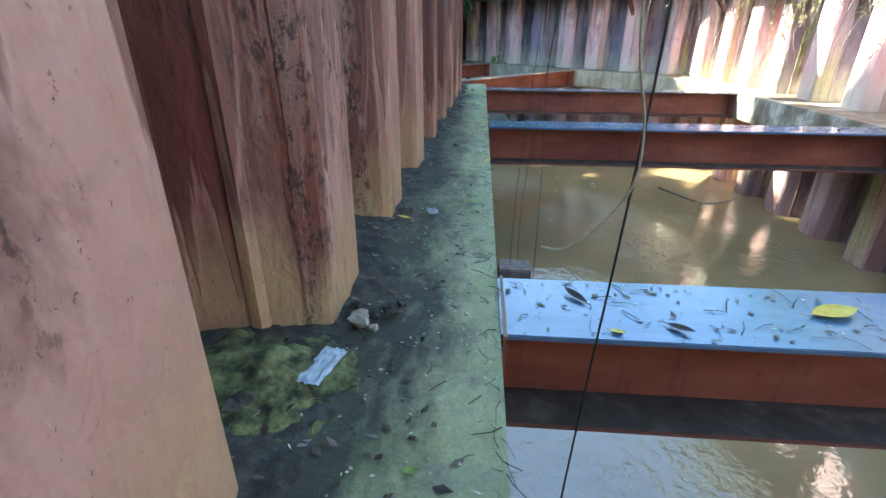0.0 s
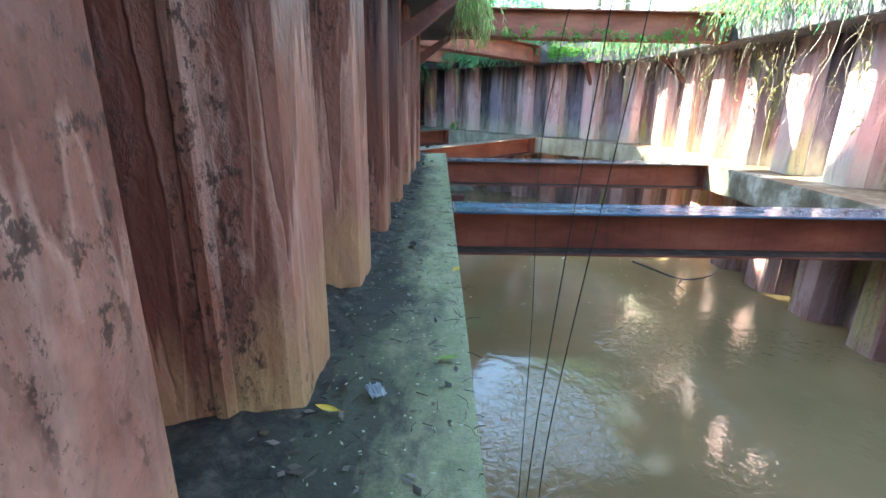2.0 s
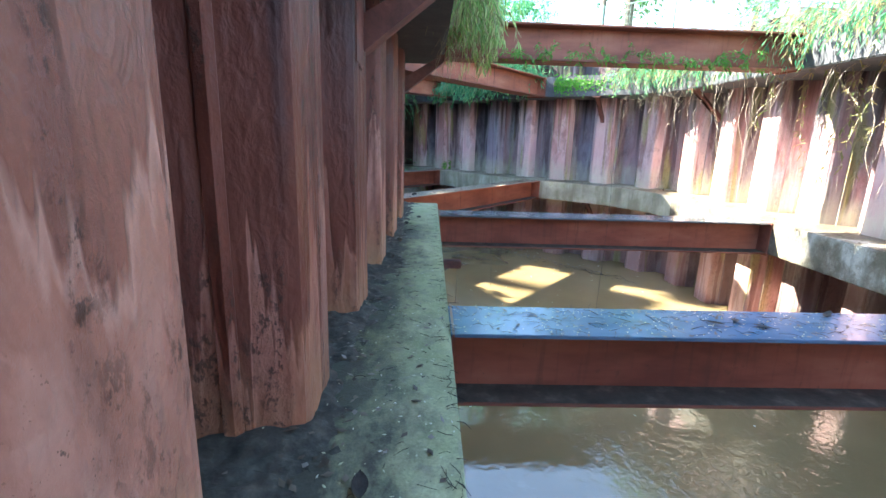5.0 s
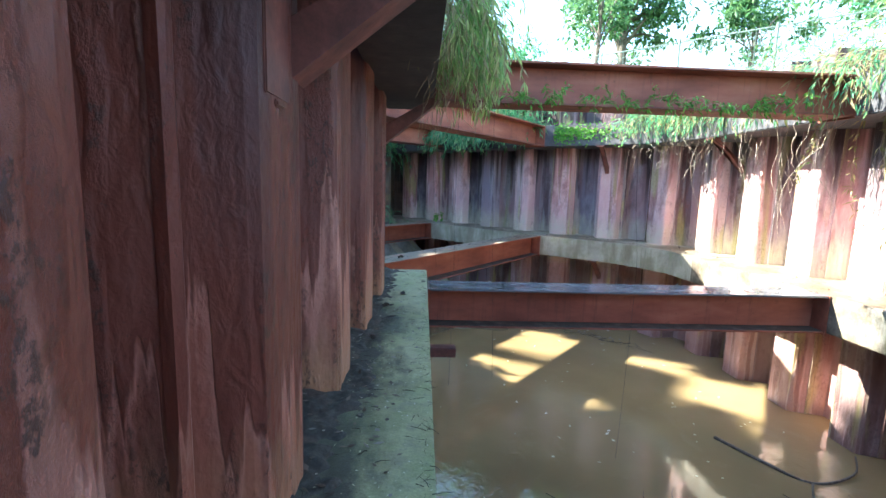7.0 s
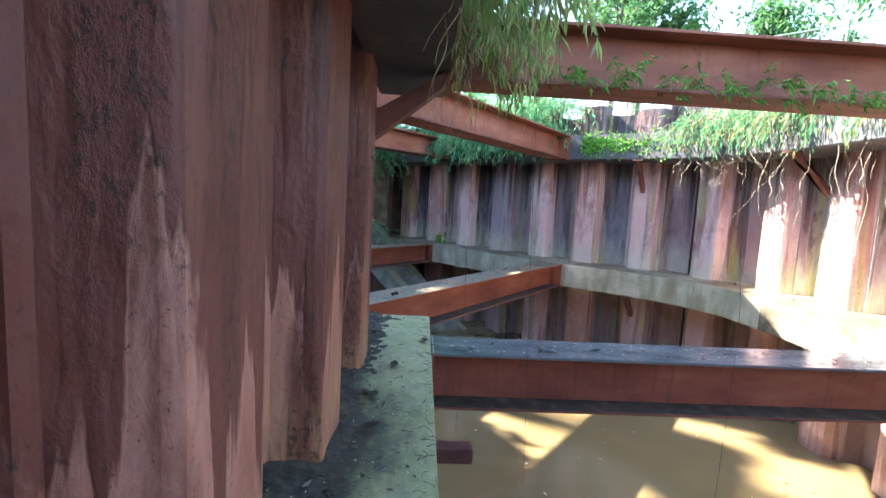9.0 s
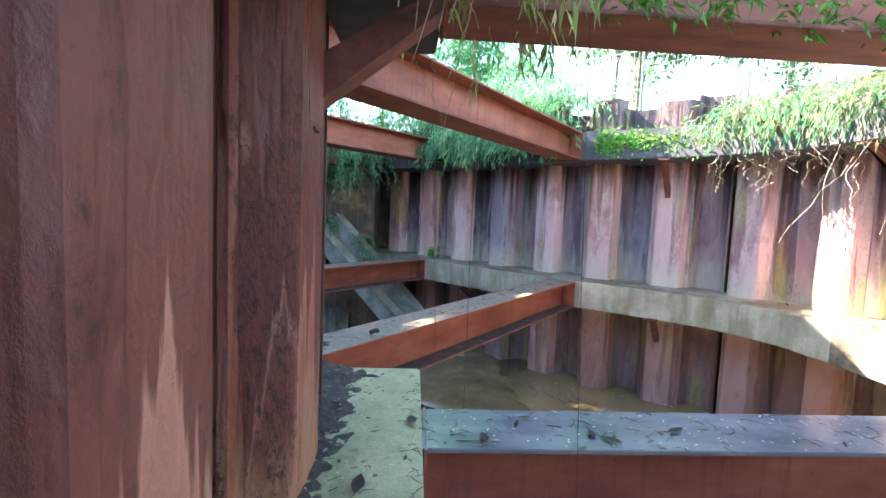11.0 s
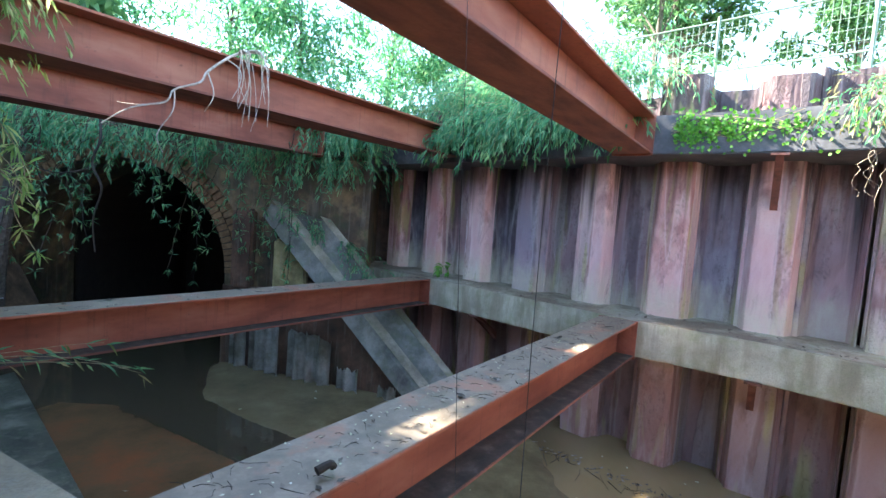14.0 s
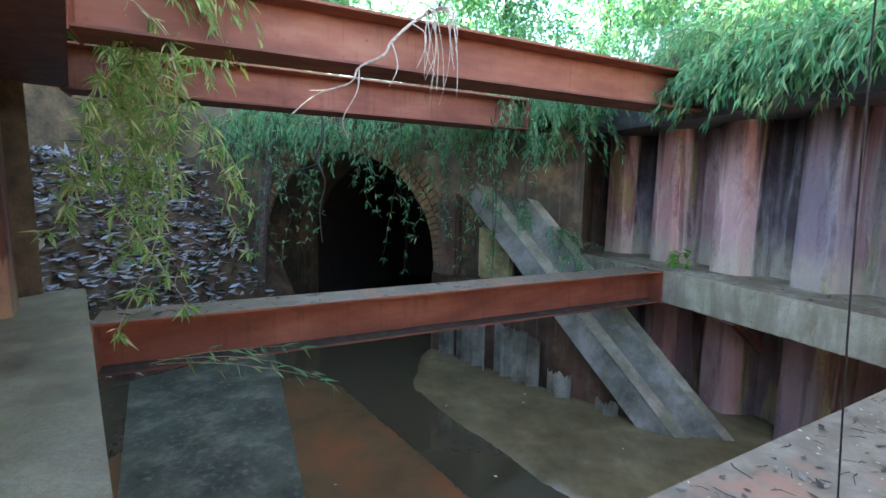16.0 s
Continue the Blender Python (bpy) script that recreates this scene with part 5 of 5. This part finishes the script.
def crumpled(name, label, at, lx, ly, material, turn, seed, lift=0.03, category="litter"):
    """Creased film: a grid with folds and a closed edge."""
    bm = bmesh.new()
    n = 12
    g = [[bm.verts.new(((i / n - 0.5) * lx, (j / n - 0.5) * ly * (1 - 0.12 * noise.noise((i * 0.4, seed, 0))), 0.006 + lift * abs(noise.noise((i * 0.35, j * 0.35, seed))) + 0.006 * noise.noise((i * 1.1, j * 1.1, seed + 3)))) for j in range(n + 1)] for i in range(n + 1)]
    for i in range(n):
        for j in range(n):
            bm.faces.new((g[i][j], g[i + 1][j], g[i + 1][j + 1], g[i][j + 1]))
    bmesh.ops.solidify(bm, geom=bm.faces[:], thickness=0.004)
    ob = tagged(part(name, bm, material), label, category)
    ob.matrix_world = pose(*at, 0, 0, turn)


crumpled("sachet", "flat white plastic sachet lying on the mossy soil", (-0.74, -3.53, 0.06), 0.105, 0.235, PAPER, -14, 2.0, 0.02)
crumpled("film_scrap", "small torn scrap of pale blue film on the ledge", (-0.475, -1.6, 0.025), 0.075, 0.10, PAPER, 30, 5.0, 0.05)


def rubble(at, r, seed):
    bm = bmesh.new()
    bmesh.ops.create_icosphere(bm, subdivisions=2, radius=r)
    for v in bm.verts:
        v.co *= 1 + 0.85 * noise.noise(v.co * (1.6 / r) * 0.9 + Vector((seed, 0, 0)))
        v.co.z *= 0.65
    ob = tagged(part("rubble_lump", bm, WALER if seed in (0, 3) else SOIL), "rough broken lump of mortar on the ledge soil", "rubble", "lumps on the ledge")
    ob.matrix_world = pose(*at, 0, 0, seed * 50)


for i, (x, y, r) in enumerate([(-0.67, -3.15, 0.05), (-0.62, -3.1, 0.035), (-0.55, -3.05, 0.045), (-0.60, -3.22, 0.025), (-0.72, -3.02, 0.03), (-0.50, -3.0, 0.03), (-0.9, -3.4, 0.06), (-0.97, -3.75, 0.07), (-0.52, 6.4, 0.03), (-0.55, 5.2, 0.03)]):
    rubble((x, y, 0.05), r, i)


def chips(name, label, spots, rng, material, ln, w):
    vs, fs = [], []
    for x, y, z in spots:
        d = (rand_dir(rng) * Vector((1, 1, 0.15))).normalized()
        add_leaf(vs, fs, Vector((x, y, z)), d, Vector((0, 0, 1)), ln * rng.uniform(0.4, 1.3), w * rng.uniform(0.5, 1.3), 0.1, -0.05)
    return tagged(leaf_part(name, vs, fs, material, None), label, "litter", kind="stuff")


def twigs(name, label, spots, rng, ln, r):
    sb = bmesh.new()
    for x, y, z in spots:
        a = rng.uniform(0, 6.283)
        L = ln * rng.uniform(0.3, 1.4)
        d = Vector((math.cos(a), math.sin(a), 0))
        s = Vector((-d.y, d.x, 0))
        p = Vector((x, y, z))
        tube([p, p + d * L * 0.4 + s * L * rng.uniform(-0.15, 0.15) + Vector((0, 0, 0.006)), p + d * L + s * L * rng.uniform(-0.25, 0.25)], r * rng.uniform(0.5, 1.3), 4, sb, 0.6)
    return tagged(part(name, sb, TWIG), label, "litter", kind="stuff")


ledge_spots = [(min(-0.03, -0.02 - abs(rng.gauss(0, 0.38))), rng.uniform(-6, 8.85), 0.006) for _ in range(950)]
chips("pale_chips", "small pale petals and chips scattered on the ledge", [(x, y, max(0.0, ledge_soil(x, y)) + 0.006) for x, y, z in ledge_spots], rng, CHIPS, 0.022, 0.011)
dark = [(rng.uniform(-0.95, -0.05), rng.uniform(-6, 8.85)) for _ in range(900)]
chips("rotted_leaves", "small rotted leaves on the ledge soil", [(x, y, max(0.0, ledge_soil(x, y)) + 0.006) for x, y in dark if x < -0.3 + 0.3 * rng.random() ** 2], rng, LITTER, 0.06, 0.03)
twigs("ledge_twigs", "dark broken twigs scattered along the ledge", [(x, y, max(0.0, ledge_soil(x, y)) + 0.008) for x, y in [(rng.uniform(-0.9, -0.02), rng.uniform(-6, 8.85)) for _ in range(380)]], rng, 0.065, 0.0019)
twigs("ledge_twigs", "blackened plant stems along the wet edge of the ledge", [(rng.uniform(-0.07, -0.005), rng.uniform(-5, 8.8), 0.008) for _ in range(260)], rng, 0.09, 0.0018)


def strut_spots(a, b, n, w=0.27):
    a, b = Vector(a), Vector(b)
    d = (b - a).normalized()
    return [tuple(a.lerp(b, rng.random()) + Vector((-d.y, d.x)) * rng.uniform(-w, w)) + (0.002,) for _ in range(n)]


for k, (a, b) in enumerate((((0, -2.86), (6.1, -2.86)), ((0, 2.63), (6.1, 2.63)), ((0, 7.79), (6.1, 7.79)), ((-1.3, 9.3), (3.2, 15)), ((-5.5, 12.2), (0, 18.5)))):
    twigs("strut_twigs", "dark twigs and stems lying on a strut", strut_spots(a, b, 80), rng, 0.11, 0.0024)
    chips("strut_litter", "rotted leaf scraps lying on a strut", strut_spots(a, b, 150), rng, LITTER, 0.055, 0.03)
    chips("strut_chips", "pale petals and chips on a strut", strut_spots(a, b, 170), rng, CHIPS, 0.028, 0.014)
    if k in (2, 3):
        twigs("strut_twigs", "dark stems and bark strips on a dusty strut", strut_spots(a, b, 110), rng, 0.08, 0.002)
    if k == 1:
        twigs("strut_twigs", "tangle of dark twigs on the wet strut", strut_spots(a, b, 240), rng, 0.09, 0.002)
        chips("strut_chips", "white petals and chips on the wet strut", strut_spots(a, b, 420), rng, CHIPS, 0.026, 0.013)
    for x, y, z in strut_spots(a, b, 7, 0.2):
        flat_leaf("dead_leaf", "curled dark brown dead leaf on a strut", (x, y, z + 0.004), rng.uniform(0, 360), rng.uniform(0.10, 0.18), 0.055, TWIG, 10, group="dead leaves on struts")
wal = []
for _ in range(420):
    p, t = along(FAR_INNER, rng.uniform(14, 31))
    back = rng.uniform(0.02, 0.8)
    wal.append((p.x + t.y * back, p.y - t.x * back, 0.005))
chips("waler_litter", "leaf scraps and dirt lying on the far waler", wal, rng, LITTER, 0.09, 0.05)
for x, y in ((-0.08, 7.9), (-0.35, 7.0), (-0.45, 6.5), (-0.5, 5.9), (-0.42, 0.72)):
    flat_leaf("dead_leaf", "curled black dead leaf on the ledge", (x, y, 0.02), rng.uniform(0, 360), 0.15, 0.07, TWIG, 12, group="dead leaves on the ledge")
seed = tagged(part("seed_pod", tube(smooth_line([(-0.55, 10.0, 0.04), (-0.49, 10.05, 0.055), (-0.47, 10.06, 0.03)], 3), 0.026, 8, None, 0.8), TWIG), "round black seed pod lying on a strut", "pod")
chips("floating_leaves", "leaves and chips floating on the muddy water", [(rng.uniform(-4, 6.5), rng.uniform(5, 18), WATER_Z + 0.055) for _ in range(160)], rng, CHIPS, 0.07, 0.04)
chips("floating_leaves", "dead leaves floating by the foot of the piles", [(p[0] + rng.gauss(0, 0.12), p[1] + rng.gauss(0, 0.12), WATER_Z + 0.01) for p in [Vector((2.2, 16.0)).lerp(Vector((5.3, 12.9)), rng.random()) for _ in range(130)]], rng, LITTER, 0.09, 0.05)
twigs("floating_twigs", "line of twigs stranded in the silt", [(p[0] + rng.gauss(0, 0.08), p[1] + rng.gauss(0, 0.08), WATER_Z + 0.008) for p in [Vector((2.4, 15.6)).lerp(Vector((5.6, 12.3)), rng.random()) for _ in range(90)]], rng, 0.3, 0.005)


def sunk_branch():
    ob = thing("sunken_branch", "forked dead branch lying in the muddy water", "branch")
    part("stem", tube(smooth_line([(4.9, 8.0, WATER_Z + 0.02), (5.2, 7.3, WATER_Z + 0.03), (5.6, 6.8, WATER_Z), (6.3, 6.9, WATER_Z + 0.06), (6.7, 7.3, WATER_Z + 0.1)], 5), 0.03, 6, None, 0.4), BARK, ob)
    part("fork", tube(smooth_line([(5.6, 6.8, WATER_Z), (5.3, 6.4, WATER_Z + 0.02), (5.25, 6.0, WATER_Z + 0.04)], 5), 0.018, 5, None, 0.4), BARK, ob)


sunk_branch()

# ---- wires, cables, rope ----
blk = thing("wood_block", "weathered square timber stub against the ledge", "block")
part("block", box(0.01, 0.20, -2.52, -2.36, -0.10, 0.02, 0.008), WOOD, blk)


def cable(label, pts, r, material, name="cable", category="cable", group="cables hanging in the pit"):
    return tagged(part(name, tube(smooth_line(pts, 8), r, 7), material, smooth=True), label, category, group)


for dx, top in ((0.0, 0.16), (0.04, 0.24)):
    cable("thin black wire hanging to the timber stub", [(0.08 + dx, -2.42, 0.03), (0.09 + dx, -2.44, 0.55), (top, -2.46, 1.6), (top + 0.03, -2.62, 2.66)], 0.0015, CABLE, "wire")
cable("thick black cable hanging past the wet strut", [(0.55, -3.0, 2.66), (0.50, -3.16, 1.45), (0.47, -3.17, 0.6), (0.42, -3.19, -0.3), (0.38, -3.2, -1.3), (0.36, -3.2, -2.75)], 0.0055, CABLE)
cable("pale rope hanging in a loop from overhead", [(0.2, -3.15, 2.66), (0.21, -3.8, 2.0), (0.19, -3.9, 1.363), (0.237, -3.9, 1.11), (0.235, -3.9, 0.965), (0.17, -3.9, 0.86), (0.093, -3.9, 0.794), (0.03, -3.9, 0.796)], 0.0032, ROPE, "rope", "rope")
cable("black cable hanging from an overhead strut", [(0.62, -2.55, 2.66), (0.52, -0.9, 2.0), (0.5, -0.5, 1.5), (0.45, -0.5, 0.92), (0.49, -0.5, -0.29), (0.5, -0.5, -2.75)], 0.0028, CABLE)
cable("thin dark vine hanging before the crossing strut", [(0.85, 7.45, 2.66), (0.9, 7.42, 0.94), (0.96, 7.42, -0.4), (0.99, 7.42, -1.3)], 0.0016, CABLE, "wire")
cable("long dark vine hanging before the crossing strut", [(2.88, 7.45, 2.66), (2.95, 7.42, 1.2), (3.03, 7.42, 0.15), (2.96, 7.42, -2.75)], 0.002, CABLE, "wire")
cable("black cable hanging between the struts", [(0.6, 10.05, 3.6), (0.55, 10.0, 2.5), (0.54, 10.0, 1.0), (0.55, 10.0, -0.5), (0.52, 10.0, -2.7)], 0.0024, CABLE)
cable("thin hanging wire beside the dusty strut", [(0.02, 10.2, 3.4), (0.07, 10.0, 2.4), (0.12, 10.0, 1.2), (0.2, 10.0, -0.14)], 0.0018, CABLE, "wire")
